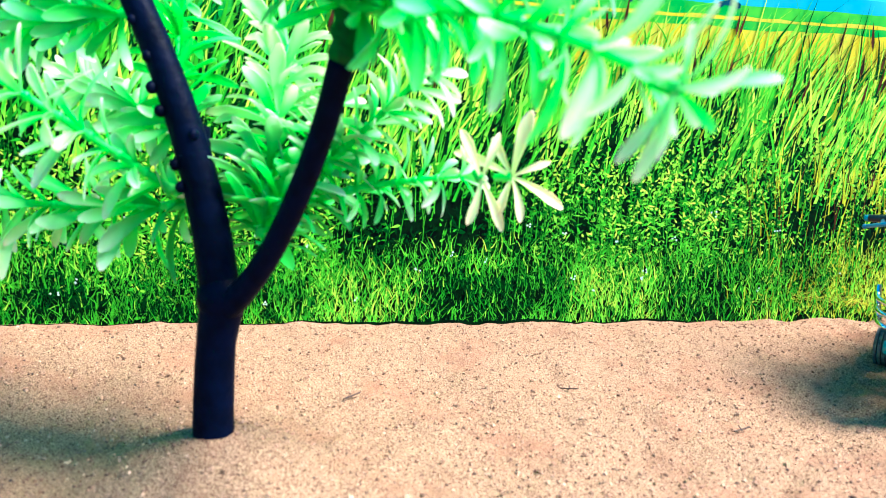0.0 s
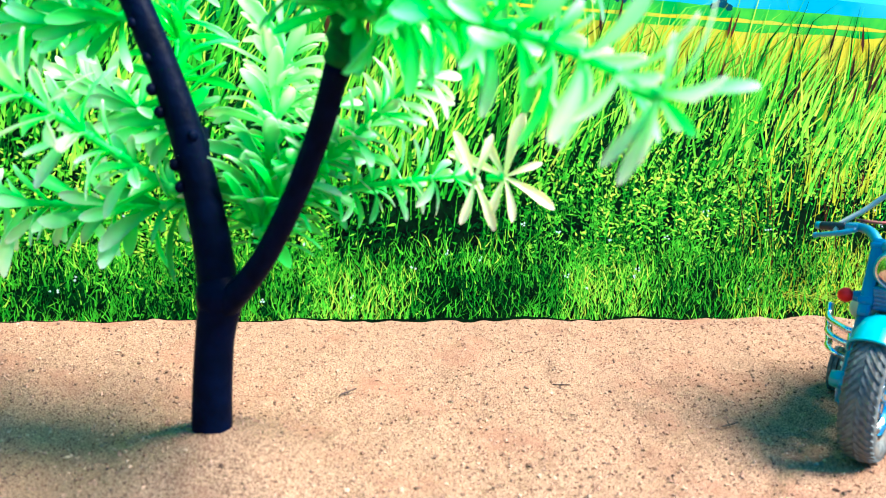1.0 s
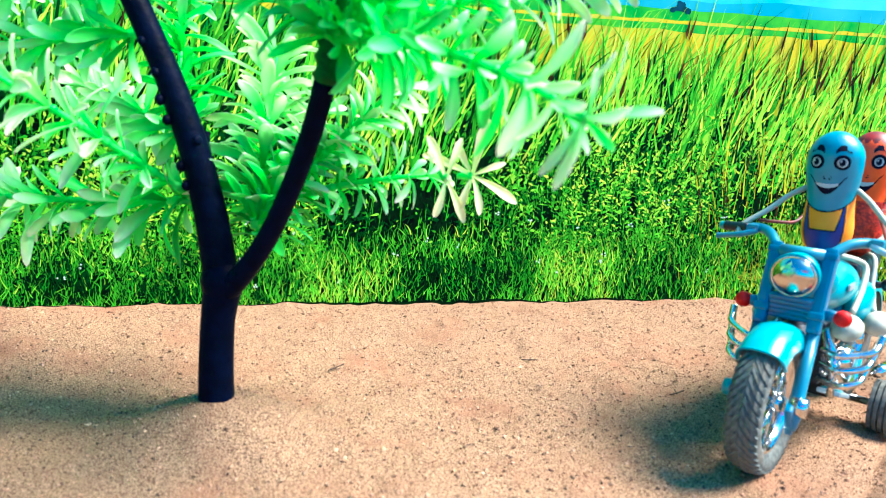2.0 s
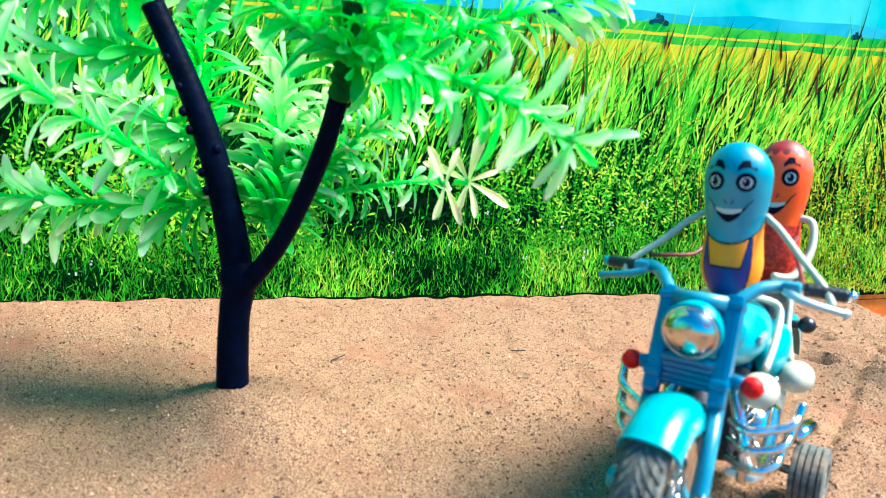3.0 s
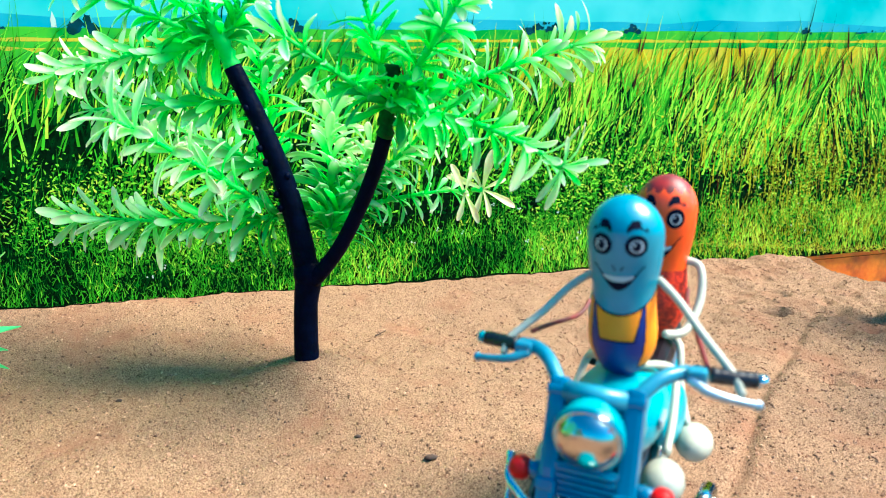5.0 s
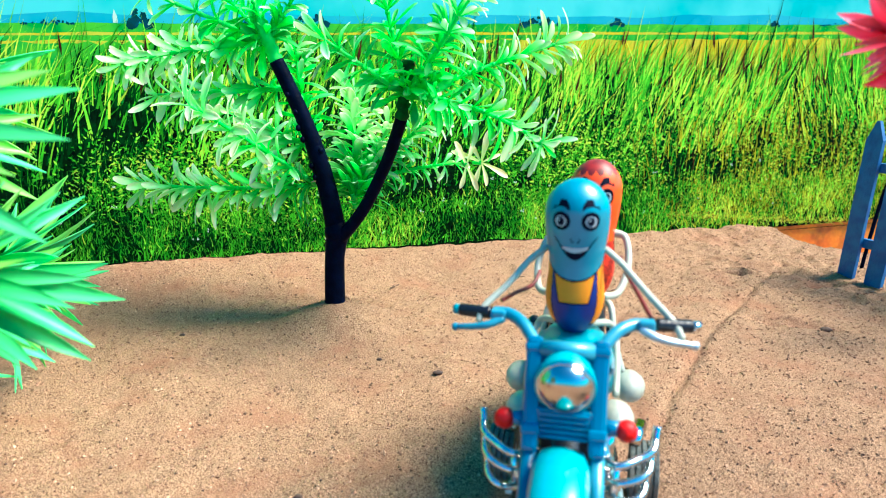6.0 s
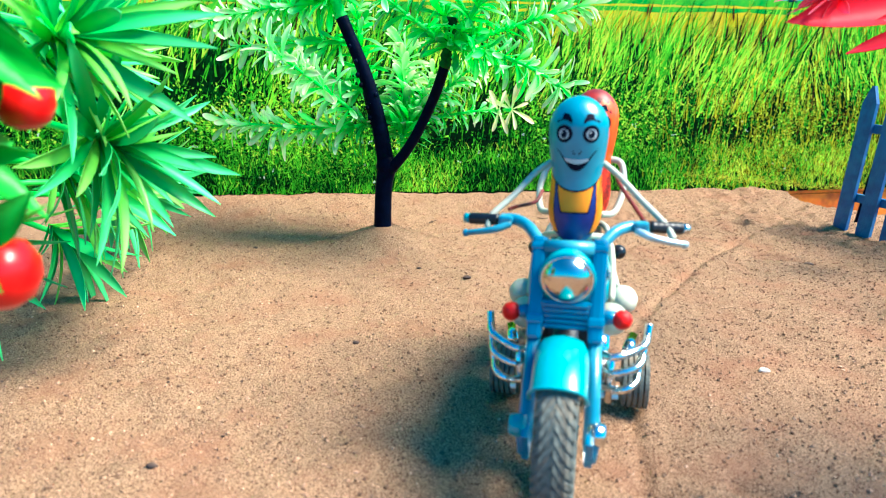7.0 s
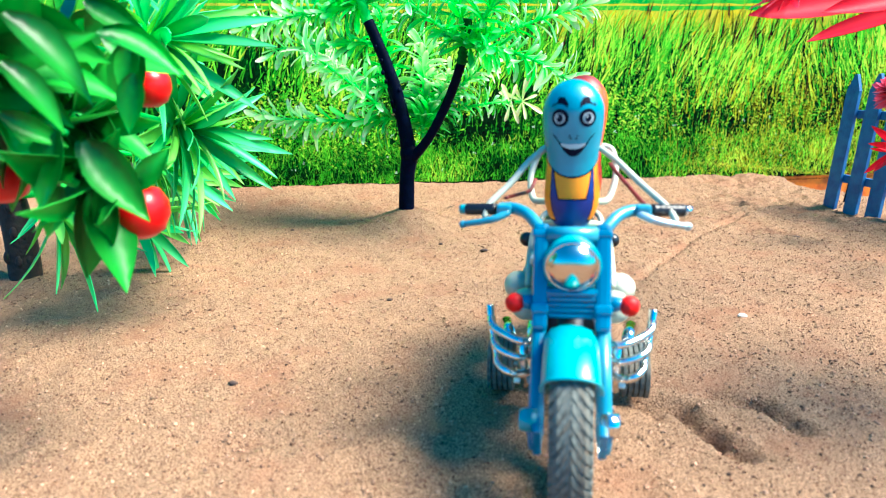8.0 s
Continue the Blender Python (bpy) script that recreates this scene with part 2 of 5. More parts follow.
# ---------- sand ----------
BACK_Y, BACK_SLOPE = 0.303, 0.21                      # the backdrop's line: y = BACK_Y + BACK_SLOPE * x
BIKE = [(0.0, 0.2322, 0.2779, -44.2, 0.1), (0.5, 0.2071, 0.2538, -44.4, -0.3), (1.0, 0.1920, 0.2350, -44.1, 0.8), (1.5, 0.1758, 0.2133, -44.6, 1.3),
        (2.8, 0.1226, 0.1511, -40.6, 0.3), (3.0, 0.1075, 0.1292, -39.7, -0.4), (3.5, 0.0825, 0.0907, -36.4, -0.5), (4.0, 0.0733, 0.0796, -34.3, -0.6),
        (4.5, 0.0611, 0.0552, -33.3, 0.5), (4.7, 0.0558, 0.0497, -31.6, 0.8), (5.8, 0.0411, 0.0172, -19.0, 0.7), (6.0, 0.0367, 0.0073, -16.2, 0.4),
        (6.5, 0.0320, -0.0154, -12.6, 0.4), (7.0, 0.0296, -0.0387, -11.8, -0.3), (7.5, 0.0244, -0.0592, -9.1, -0.8), (8.0, 0.0204, -0.0882, -7.3, -0.8)]
TREE_AT = (-0.0625, 0.1605)


def lattice(x, y, seed):
    """Smooth value noise, -1 to 1, on numpy arrays."""
    xi, yi = np.floor(x), np.floor(y)
    fx, fy = x - xi, y - yi
    fx, fy = fx * fx * (3 - 2 * fx), fy * fy * (3 - 2 * fy)

    def h(a, b):
        s = np.sin(a * 127.1 + b * 311.7 + seed * 74.7) * 43758.5453
        return (s - np.floor(s)) * 2 - 1

    return (h(xi, yi) * (1 - fx) + h(xi + 1, yi) * fx) * (1 - fy) + (h(xi, yi + 1) * (1 - fx) + h(xi + 1, yi + 1) * fx) * fy


def smooth01(t):
    t = np.clip(t, 0, 1)
    return t * t * (3 - 2 * t)


def groove(x, y, a, b, width):
    """1 on the line a-b, falling to 0 at width from it."""
    ax, ay, bx, by = *a, *b
    t = np.clip(((x - ax) * (bx - ax) + (y - ay) * (by - ay)) / ((bx - ax) ** 2 + (by - ay) ** 2), 0, 1)
    return smooth01(1 - np.hypot(x - ax - t * (bx - ax), y - ay - t * (by - ay)) / width)


def sand_height(x, y):
    x, y = np.asarray(x, float), np.asarray(y, float)
    near = (y - (BACK_Y + BACK_SLOPE * x)) / 0.10 + 1
    z = smooth01(near) * np.clip(0.0105 - 0.018 * x, 0.002, 0.016)
    z = z - 0.036 * smooth01((x - 0.275) / 0.10) * smooth01((y - 0.27) / 0.09)
    r = np.hypot(x - TREE_AT[0], y - TREE_AT[1])
    z = z + 0.0145 * np.exp(-(r / 0.026) ** 2)
    z = z + 0.0013 * lattice(x * 14, y * 14, 1) + 0.0011 * lattice(x * 45, y * 45, 2) + 0.0008 * lattice(x * 130, y * 130, 3)
    z = z + 0.0006 * lattice(x * 330, y * 330, 4) * (0.6 + 0.6 * lattice(x * 40, y * 40, 5))
    # the ruts of the training wheels and the marks beside them
    ruts = 0
    for (t0, x0, y0, w0, _), (t1, x1, y1, w1, _) in zip(BIKE, BIKE[1:]):
        for off, deep in ((-0.0235, 0.4), (0.0235, 1.0)):
            a = (x0 + off * math.cos(radians(w0)), y0 + off * math.sin(radians(w0)))
            b = (x1 + off * math.cos(radians(w1)), y1 + off * math.sin(radians(w1)))
            ruts = np.maximum(ruts, deep * groove(x, y, a, b, 0.0045))
    z = z - 0.0020 * ruts
    for a, b, w, d in (((0.0451, -0.0964), (0.0562, -0.104), 0.0050, 0.004), ((0.0562, -0.104), (0.0607, -0.1207), 0.0052, 0.005), ((0.0607, -0.1207), (0.0656, -0.1326), 0.0048, 0.0045),
                       ((0.0701, -0.0937), (0.083, -0.1021), 0.0048, 0.0045), ((0.083, -0.1021), (0.0886, -0.118), 0.0048, 0.0045), ((0.0403, -0.0949), (0.048, -0.111), 0.004, 0.0030), ((0.176, 0.150), (0.205, 0.138), 0.008, 0.004),
                       ((0.20, 0.245), (0.225, 0.235), 0.007, 0.004), ((0.235, 0.245), (0.285, 0.190), 0.012, 0.003), ((0.215, 0.285), (0.235, 0.280), 0.006, 0.003)):
        z = z - 1.35 * d * groove(x, y, a, b, 1.3 * w) * (0.7 + 0.5 * lattice(x * 160, y * 160, 9))
    # loose crumbs towards the fence and the far corner
    for cx, cy, r, d in ((0.205, 0.245, 0.007, 0.006), (0.232, 0.232, 0.006, 0.005), (0.246, 0.205, 0.009, 0.006), (0.222, 0.268, 0.005, 0.005), (0.268, 0.178, 0.008, 0.006), (0.190, 0.262, 0.005, 0.004), (0.230, 0.165, 0.006, 0.004)):
        q = np.hypot(x - cx, (y - cy) * 1.6) / r
        z = z - d * np.exp(-q ** 2) * (0.6 + 0.7 * lattice(x * 220, y * 220, 14)) + 0.35 * d * np.exp(-(q - 1.7) ** 2 * 3)
    rough = smooth01((x - 0.12) / 0.12) * smooth01((y - 0.05) / 0.2)
    return z + rough * (0.0019 * lattice(x * 75, y * 75, 6) + 0.0014 * lattice(x * 190, y * 190, 7))


def axis_steps(lo, hi, step, far_lo, far_hi):
    mid = list(np.arange(lo, hi, step))
    left, right, d = [], [], step
    while (left[-1] if left else lo) > far_lo:
        d *= 1.25
        left.append((left[-1] if left else lo) - d)
    d = step
    while (right[-1] if right else mid[-1]) < far_hi:
        d *= 1.25
        right.append((right[-1] if right else mid[-1]) + d)
    return np.array(left[::-1] + mid + right)


def build_sand():
    xs, ys = axis_steps(-0.32, 0.40, 0.0019, -0.9, 0.9), axis_steps(-0.22, 0.40, 0.0019, -0.9, 0.62)
    gx, gy = np.meshgrid(xs, ys)
    gz = sand_height(gx, gy)
    v = np.stack([gx, gy, gz], -1).reshape(-1, 3)
    nx, ny = len(xs), len(ys)
    i = (np.arange(ny - 1)[:, None] * nx + np.arange(nx - 1)).ravel()
    f = np.stack([i, i + 1, i + nx + 1, i + nx], -1)
    me = bpy.data.meshes.new("ground")
    me.from_pydata(v.tolist(), [], f.tolist())
    me.materials.append(SAND)
    me.polygons.foreach_set("use_smooth", [True] * len(f))
    tagged(new("ground", me), "loose orange-beige sand spread as the ground", "sand", kind="structure")


def scatter(name, count, lo, hi, material, seed, label, area=(-0.34, 0.40, -0.24, 0.36), sink=0.25):
    """Small angular stones on the sand, denser towards the walk."""
    rng = np.random.default_rng(seed)
    x = rng.uniform(area[0], area[1], count)
    y = rng.uniform(area[2], area[3], count)
    ok = y < BACK_Y + BACK_SLOPE * x - 0.004
    x, y = x[ok], y[ok]
    n = len(x)
    r = lo * (hi / lo) ** (rng.random(n) ** 2.2)
    base = np.array([(1, 0, 0), (-1, 0, 0), (0, 1, 0), (0, -1, 0), (0, 0, 1), (0, 0, -1)], float)
    tri = np.array([(0, 2, 4), (2, 1, 4), (1, 3, 4), (3, 0, 4), (2, 0, 5), (1, 2, 5), (3, 1, 5), (0, 3, 5)])
    p = base[None] * r[:, None, None] * rng.uniform(0.55, 1.15, (n, 6, 1))
    a, b = rng.uniform(0, 6.283, n), rng.uniform(-0.7, 0.7, n)
    ca, sa, cb, sb = (w[:, None] for w in (np.cos(a), np.sin(a), np.cos(b), np.sin(b)))
    px, py, pz = p[..., 0], p[..., 1], p[..., 2] * 0.8
    py, pz = py * cb - pz * sb, py * sb + pz * cb
    px, py = px * ca - py * sa, px * sa + py * ca
    z = sand_height(x, y) + r * sink
    v = np.stack([px + x[:, None], py + y[:, None], pz + z[:, None]], -1).reshape(-1, 3)
    f = (tri[None] + 6 * np.arange(n)[:, None, None]).reshape(-1, 3)
    me = bpy.data.meshes.new(name)
    me.from_pydata(v.tolist(), [], f.tolist())
    me.materials.append(material)
    tagged(new(name, me), label, name.replace("_", " "), kind="stuff")


build_sand()
scatter("sand_grains", 70000, 0.0003, 0.00105, GRAIN, 3, "loose beige grains of sand lying on the ground")
scatter("brown_grains", 36000, 0.00022, 0.0006, GRAINB, 6, "fine brown grains mixed into the beige sand")
scatter("dark_grit", 4200, 0.0002, 0.0008, GRIT, 4, "dark grit scattered over the beige sand")


# ---------- backdrop ----------
BACK_DIR = Vector((1, BACK_SLOPE, 0)).normalized()
BACK_OUT = Vector((BACK_SLOPE, -1, 0)).normalized()


def back_point(x, z, lift=0.0):
    """A place on the printed sheet: world x, height, and how far it stands proud."""
    return Vector((x, BACK_Y + BACK_SLOPE * x, z)) + BACK_OUT * lift


def strip_print(shape, outline, lift, slot=0):
    shape.add([back_point(x, z, lift) for x, z in outline], [tuple(range(len(outline)))], slot, False)


def wavy(x0, x1, z_low, z_high, amp, seed, n=90):
    """The outline of a band with an uneven upper edge."""
    rng = random.Random(seed)
    top = [(x1 + (x0 - x1) * k / n, z_high + amp * (rng.random() - 0.5) * 2) for k in range(n + 1)]
    return [(x0, z_low), (x1, z_low)] + top


X0, X1 = -0.52, 0.56


def build_backdrop():
    panel = thing("backdrop", "printed paper sheet of reeds, meadow and a blue sky", "backdrop")
    tagged(panel, kind="structure")
    sheet = Shape()
    low, high, t = 0.003, 0.36, 0.0015
    pts = [back_point(X0, low), back_point(X1, low), back_point(X1, high), back_point(X0, high)]
    sheet.add(pts + [p - BACK_OUT * t for p in pts], [(0, 1, 2, 3), (7, 6, 5, 4), (0, 4, 5, 1), (1, 5, 6, 2), (2, 6, 7, 3), (3, 7, 4, 0)], 0, False)
    part("sheet", sheet, P_SKY, panel, "blue-green sky of the print")
    hills, fields, yellow, woods, church = (Shape() for _ in range(5))
    strip_print(hills, wavy(X0, X1, 0.150, 0.1790, 0.002, 5, 30), 0.00006)
    strip_print(fields, wavy(X0, X1, 0.120, 0.1730, 0.0004, 6), 0.00010)
    strip_print(yellow, wavy(X0, X1, 0.125, 0.1620, 0.0012, 7), 0.00014)
    strip_print(yellow, wavy(-0.30, X1, 0.1655, 0.1672, 0.0006, 17), 0.00014)
    strip_print(fields, wavy(X0, 0.06, 0.120, 0.1610, 0.0018, 27), 0.00016)
    rng = random.Random(8)
    for cx, w, h in ((-0.193, 0.013, 0.011), (-0.13, 0.014, 0.004), (-0.085, 0.03, 0.008), (0.078, 0.030, 0.007), (0.14, 0.010, 0.006), (0.278, 0.008, 0.005), (0.34, 0.04, 0.003), (-0.245, 0.03, 0.003)):
        for _k in range(26):
            u = rng.uniform(-1, 1)
            r = rng.uniform(0.10, 0.30) * h
            z = 0.1725 + max(0.0, h * (1 - u * u) * rng.uniform(0.3, 0.9) - r)
            strip_print(woods, [(cx + u * w / 2 + r * g * math.cos(2 * math.pi * q / 9), z + r * g * math.sin(2 * math.pi * q / 9)) for q, g in enumerate([rng.uniform(0.6, 1.4) for _q in range(9)])], 0.00018 + 0.00001 * rng.random())
    strip_print(church, [(-0.2078, 0.173), (-0.2052, 0.173), (-0.2052, 0.177), (-0.2065, 0.1815), (-0.2078, 0.177)], 0.0002)
    part("far_hills", hills, P_HILL, panel, "pale blue hills of the print")
    part("far_fields", fields, P_FIELD, panel, "green fields of the print")
    part("yellow_field", yellow, P_YELLOW, panel, "yellow corn field of the print")
    part("far_trees", woods, P_TREE, panel, "dark far trees of the print")
    part("church", church, P_WHITE, panel, "tiny white church tower of the print")
    under = Shape()
    strip_print(under, wavy(X0, X1, 0.003, 0.130, 0.010, 9, 220), 0.00022)
    part("meadow_ground", under, P_DARK, panel, "dark green ground of the print")
    # dark strip drawn in for the shaded gap between sheet and sand
    edge = Shape()
    rng = random.Random(13)
    for k in range(180):
        x, w = -0.40 + 0.0045 * k, 0.0047
        heights = [float(sand_height(u, BACK_Y + BACK_SLOPE * u - 0.002)) + 0.0009 * float(lattice(np.array(u * 26), np.array(0.3), 71)) + 0.0009 - 0.003 * float(smooth01((u - 0.10) / 0.1)) for u in (x, x + w)]
        strip_print(edge, [(x, 0.0), (x + w, 0.0), (x + w, max(0.0005, heights[1])), (x, max(0.0005, heights[0]))], 0.0017)
    part("foot_gap_shade", edge, P_DARK, panel, "dark strip standing for the shaded gap between sheet and sand")
    plants = part("meadow_plants", meadow(), [P_SHADE, P_MID, P_BRIGHT, P_LIME, P_BROWN, P_WHITE, P_GOLD, P_TAN, P_OLIVE], panel, "printed reeds, leaves and grass in bright greens")
    tagged(plants, kind="stuff")
    board = Shape()
    pts = [back_point(X0, -0.06, -0.004), back_point(X1, -0.06, -0.004), back_point(X1, 0.34, -0.004), back_point(X0, 0.34, -0.004)]
    board.add(pts + [p - BACK_OUT * 0.012 for p in pts], [(0, 1, 2, 3), (7, 6, 5, 4), (0, 4, 5, 1), (1, 5, 6, 2), (2, 6, 7, 3), (3, 7, 4, 0)], 0, False)
    ob = part("wooden_board", board, ORANGE)
    tagged(ob, "orange-brown wooden board standing behind the printed sheet", "board", kind="structure")


def meadow():
    """Thousands of small printed leaves and blades, laid over one another on the sheet."""
    rng = random.Random(21)
    s = Shape()

    def blade(x, z, length, lean, width, bend, slot, lift):
        pts = []
        for k in range(4):
            t = k / 3
            a = lean + bend * t * t
            pts.append((x + length * t * math.sin(a), z + length * t * math.cos(a), width * (1 - t) ** 0.7 if k < 3 else 0.0))
        left = [back_point(px - w / 2, pz, lift) for px, pz, w in pts[:3]]
        right = [back_point(px + w / 2, pz, lift) for px, pz, w in pts[:3]]
        tip = back_point(pts[3][0], pts[3][1], lift)
        s.add([left[0], right[0], left[1], right[1], left[2], right[2], tip], [(0, 1, 3, 2), (2, 3, 5, 4), (4, 5, 6)], slot, False)

    def leaf(x, z, length, ang, width, slot, lift):
        dx, dz = math.sin(ang), math.cos(ang)
        q = [(0, 0), (0.30, 0.5), (0.65, 0.30), (1, 0), (0.65, -0.30), (0.30, -0.5)]
        s.add([back_point(x + dx * a * length + dz * b * width, z + dz * a * length - dx * b * width, lift) for a, b in q], [(0, 1, 2, 3, 4, 5)], slot, False)

    def mirror_lean(x):
        return -1.0 if x > 0.30 else 1.0

    for _ in range(4600):                                   # deep leaves
        x, z = rng.uniform(-0.40, 0.47), rng.uniform(0.006, 0.115)
        leaf(x, z, rng.uniform(0.003, 0.008), rng.uniform(-1.8, 1.8), rng.uniform(0.0010, 0.0024), 0, rng.uniform(0.00025, 0.00045))
    for _ in range(3600):                                   # reed blades
        x = rng.uniform(-0.42, 0.48)
        z = rng.uniform(0.070, 0.130)
        clump = lattice(np.array(x * 38), np.array(z * 14), 41)
        lean = mirror_lean(x) * (rng.gauss(0.26, 0.22))
        tone = clump + rng.gauss(0, 0.65) + (0.35 if x > 0.1 else -0.1) + 9 * (z - 0.095)
        slot = 0 if tone < -0.10 else 1 if tone < 0.50 else 2 if tone < 1.05 else 3
        if rng.random() < 0.32 * float(smooth01((x - 0.08) / 0.14)):
            slot = rng.choice((8, 8, 3))
        blade(x, z, rng.uniform(0.024, 0.056), lean, rng.uniform(0.0008, 0.0022), rng.uniform(-0.2, 0.5), slot, rng.uniform(0.00045, 0.0008))
    for _ in range(1500):                                    # long single reeds against the field and sky
        x = rng.choice((rng.uniform(-0.4, 0.48), rng.uniform(-0.40, 0.06), rng.uniform(-0.14, 0.29), rng.uniform(0.33, 0.48)))
        z = rng.uniform(0.10, 0.140)
        tall = 0.85 + 0.4 * float(lattice(np.array(x * 30), np.array(0.5), 61)) + 0.12 * (x < 0.06)
        blade(x, z, rng.uniform(0.034, 0.070) * tall, mirror_lean(x) * rng.gauss(0.24, 0.22), rng.uniform(0.0006, 0.0017), rng.uniform(-0.2, 0.8), rng.choice((0, 1, 1, 1, 2, 2, 3)), rng.uniform(0.0006, 0.0009))
    for _ in range(62):                                     # reed maces
        x, z = rng.uniform(0.0, 0.36), rng.uniform(0.120, 0.158)
        if rng.random() < 0.3:
            x = rng.uniform(-0.35, 0.0)
        a = mirror_lean(x) * rng.gauss(0.15, 0.15)
        leaf(x, z, rng.uniform(0.010, 0.022), a, rng.uniform(0.0013, 0.0021), 4, 0.00092)
    for _ in range(24000):                                  # loose leaves of the hedge
        x = rng.uniform(-0.40, 0.47)
        z = rng.uniform(0.016, 0.116) + 0.006 * math.sin(x * 19)
        dark = 0.8 * lattice(np.array(x * 17), np.array(z * 26), 31) + 0.7 * lattice(np.array(x * 55), np.array(z * 70), 32)
        if dark < 0.05 and rng.random() < 0.55 - 0.6 * dark:
            continue
        tone = dark + rng.gauss(0, 0.6) + 0.2 * (x > 0.2) - 0.40 * float(smooth01((0.14 - x) / 0.16)) - 0.1
        slot = 0 if tone < 0.0 else 1 if tone < 0.5 else 2 if tone < 1.05 else 3
        if rng.random() < 0.5 * float(smooth01((x - 0.16) / 0.14)):
            slot = rng.choice((8, 8, 3, 1, 0))
        leaf(x, z, rng.uniform(0.0014, 0.0046), rng.gauss(0, 1.1), rng.uniform(0.0004, 0.0013), slot, rng.uniform(0.0005, 0.0009))
    for _ in range(2900):                                   # upright weeds with leaves up their stems
        x, z = rng.uniform(-0.40, 0.47), rng.uniform(0.014, 0.072)
        shade = 0.8 * float(lattice(np.array(x * 15), np.array(z * 22), 31)) + 0.5 * float(lattice(np.array(x * 45), np.array(z * 50), 32))
        if shade < -0.05 and rng.random() < 0.8:
            continue
        tall, lean = rng.uniform(0.016, 0.040), rng.gauss(0.03, 0.12)
        lift = rng.uniform(0.0006, 0.0011)
        dry = rng.random() < 0.6 * float(smooth01((x - 0.17) / 0.12))
        blade(x, z, tall, lean, 0.0005, 0.1, 8 if dry else 1, lift)
        n = int(tall / rng.uniform(0.0020, 0.0034))
        left = float(smooth01((0.16 - x) / 0.16))
        big = rng.uniform(0.8, 1.25) * (0.7 if dry else 1.0)
        for k in range(n):
            t = (k + 0.5) / n
            tone = shade + 1.0 * t - 0.45 - 0.30 * left + rng.gauss(0, 0.55)
            slot = 0 if tone < -0.15 else 1 if tone < 0.40 else 2 if tone < 0.95 else 3
            if dry and rng.random() < 0.6:
                slot = rng.choice((8, 8, 3))
            ang = rng.choice((-1, 1)) * (1.35 - 0.7 * t) + rng.gauss(0, 0.45)
            leaf(x + tall * t * math.sin(lean) + rng.gauss(0, 0.0008), z + tall * t * math.cos(lean), rng.uniform(0.0020, 0.0050) * big * (1.1 - 0.4 * t), ang, rng.uniform(0.0005, 0.0014) * big, slot, lift + 0.00002 * k)
    for _ in range(17000):                                  # grass at the foot
        x = rng.uniform(-0.40, 0.47)
        z = rng.uniform(0.002, 0.040) + 0.014 * rng.random() ** 2
        tone = lattice(np.array(x * 40), np.array(z * 40), 51) + 0.12 + rng.gauss(0, 0.55) + 0.30 * (x > 0.1) - 0.15 * float(smooth01((0.02 - x) / 0.16)) + 5 * (0.036 - z)
        slot = 0 if tone < -0.25 else 1 if tone < 0.6 else 2 if tone < 1.25 else 3
        if rng.random() < 0.45 * float(smooth01((x - 0.14) / 0.14)):
            slot = rng.choice((8, 8, 3))
        blade(x, z, rng.uniform(0.0035, 0.010), rng.gauss(0, 0.45), rng.uniform(0.0003, 0.0007), rng.uniform(-0.5, 0.5), slot, rng.uniform(0.0011, 0.0015))
    for _ in range(520):                                    # brown and dark stalks among the dry weeds
        x, z = rng.uniform(0.15, 0.47), rng.uniform(0.020, 0.085)
        blade(x, z, rng.uniform(0.010, 0.030), rng.gauss(0, 0.10), rng.uniform(0.0004, 0.0011), rng.uniform(-0.2, 0.2), rng.choice((4, 0, 0, 8, 8)), rng.uniform(0.0010, 0.0012))
    for _ in range(46):                                     # white and gold flowers
        x, z = rng.uniform(-0.38, 0.45), rng.uniform(0.02, 0.07)
        for _k in range(3):
            leaf(x + rng.gauss(0, 0.0008), z + rng.gauss(0, 0.0006), 0.0013, rng.uniform(-3, 3), 0.0011, 5 if x < 0.2 or rng.random() < 0.4 else 6, 0.0014)
    for _ in range(45):                                     # golden weeds beside the mirrored seam
        x, z = rng.gauss(0.30, 0.035), rng.uniform(0.03, 0.075)
        leaf(x, z, 0.0019, rng.uniform(-1, 1), 0.0013, rng.choice((3, 6)), 0.00142)
    for _ in range(1100):                                   # dry path that slants down to the foot of the sheet
        x = rng.uniform(0.19, 0.47)
        z = max(0.004, 0.0225 - 0.11 * (x - 0.19)) + rng.gauss(0, 0.0016)
        if z > 0.0032:
            blade(x, z, rng.uniform(0.003, 0.007), rng.gauss(1.5, 0.25), rng.uniform(0.0006, 0.0014), 0, rng.choice((7, 7, 7, 3, 4)) if rng.random() < 0.8 else 6, rng.uniform(0.0013, 0.0015))
    return s


build_backdrop()


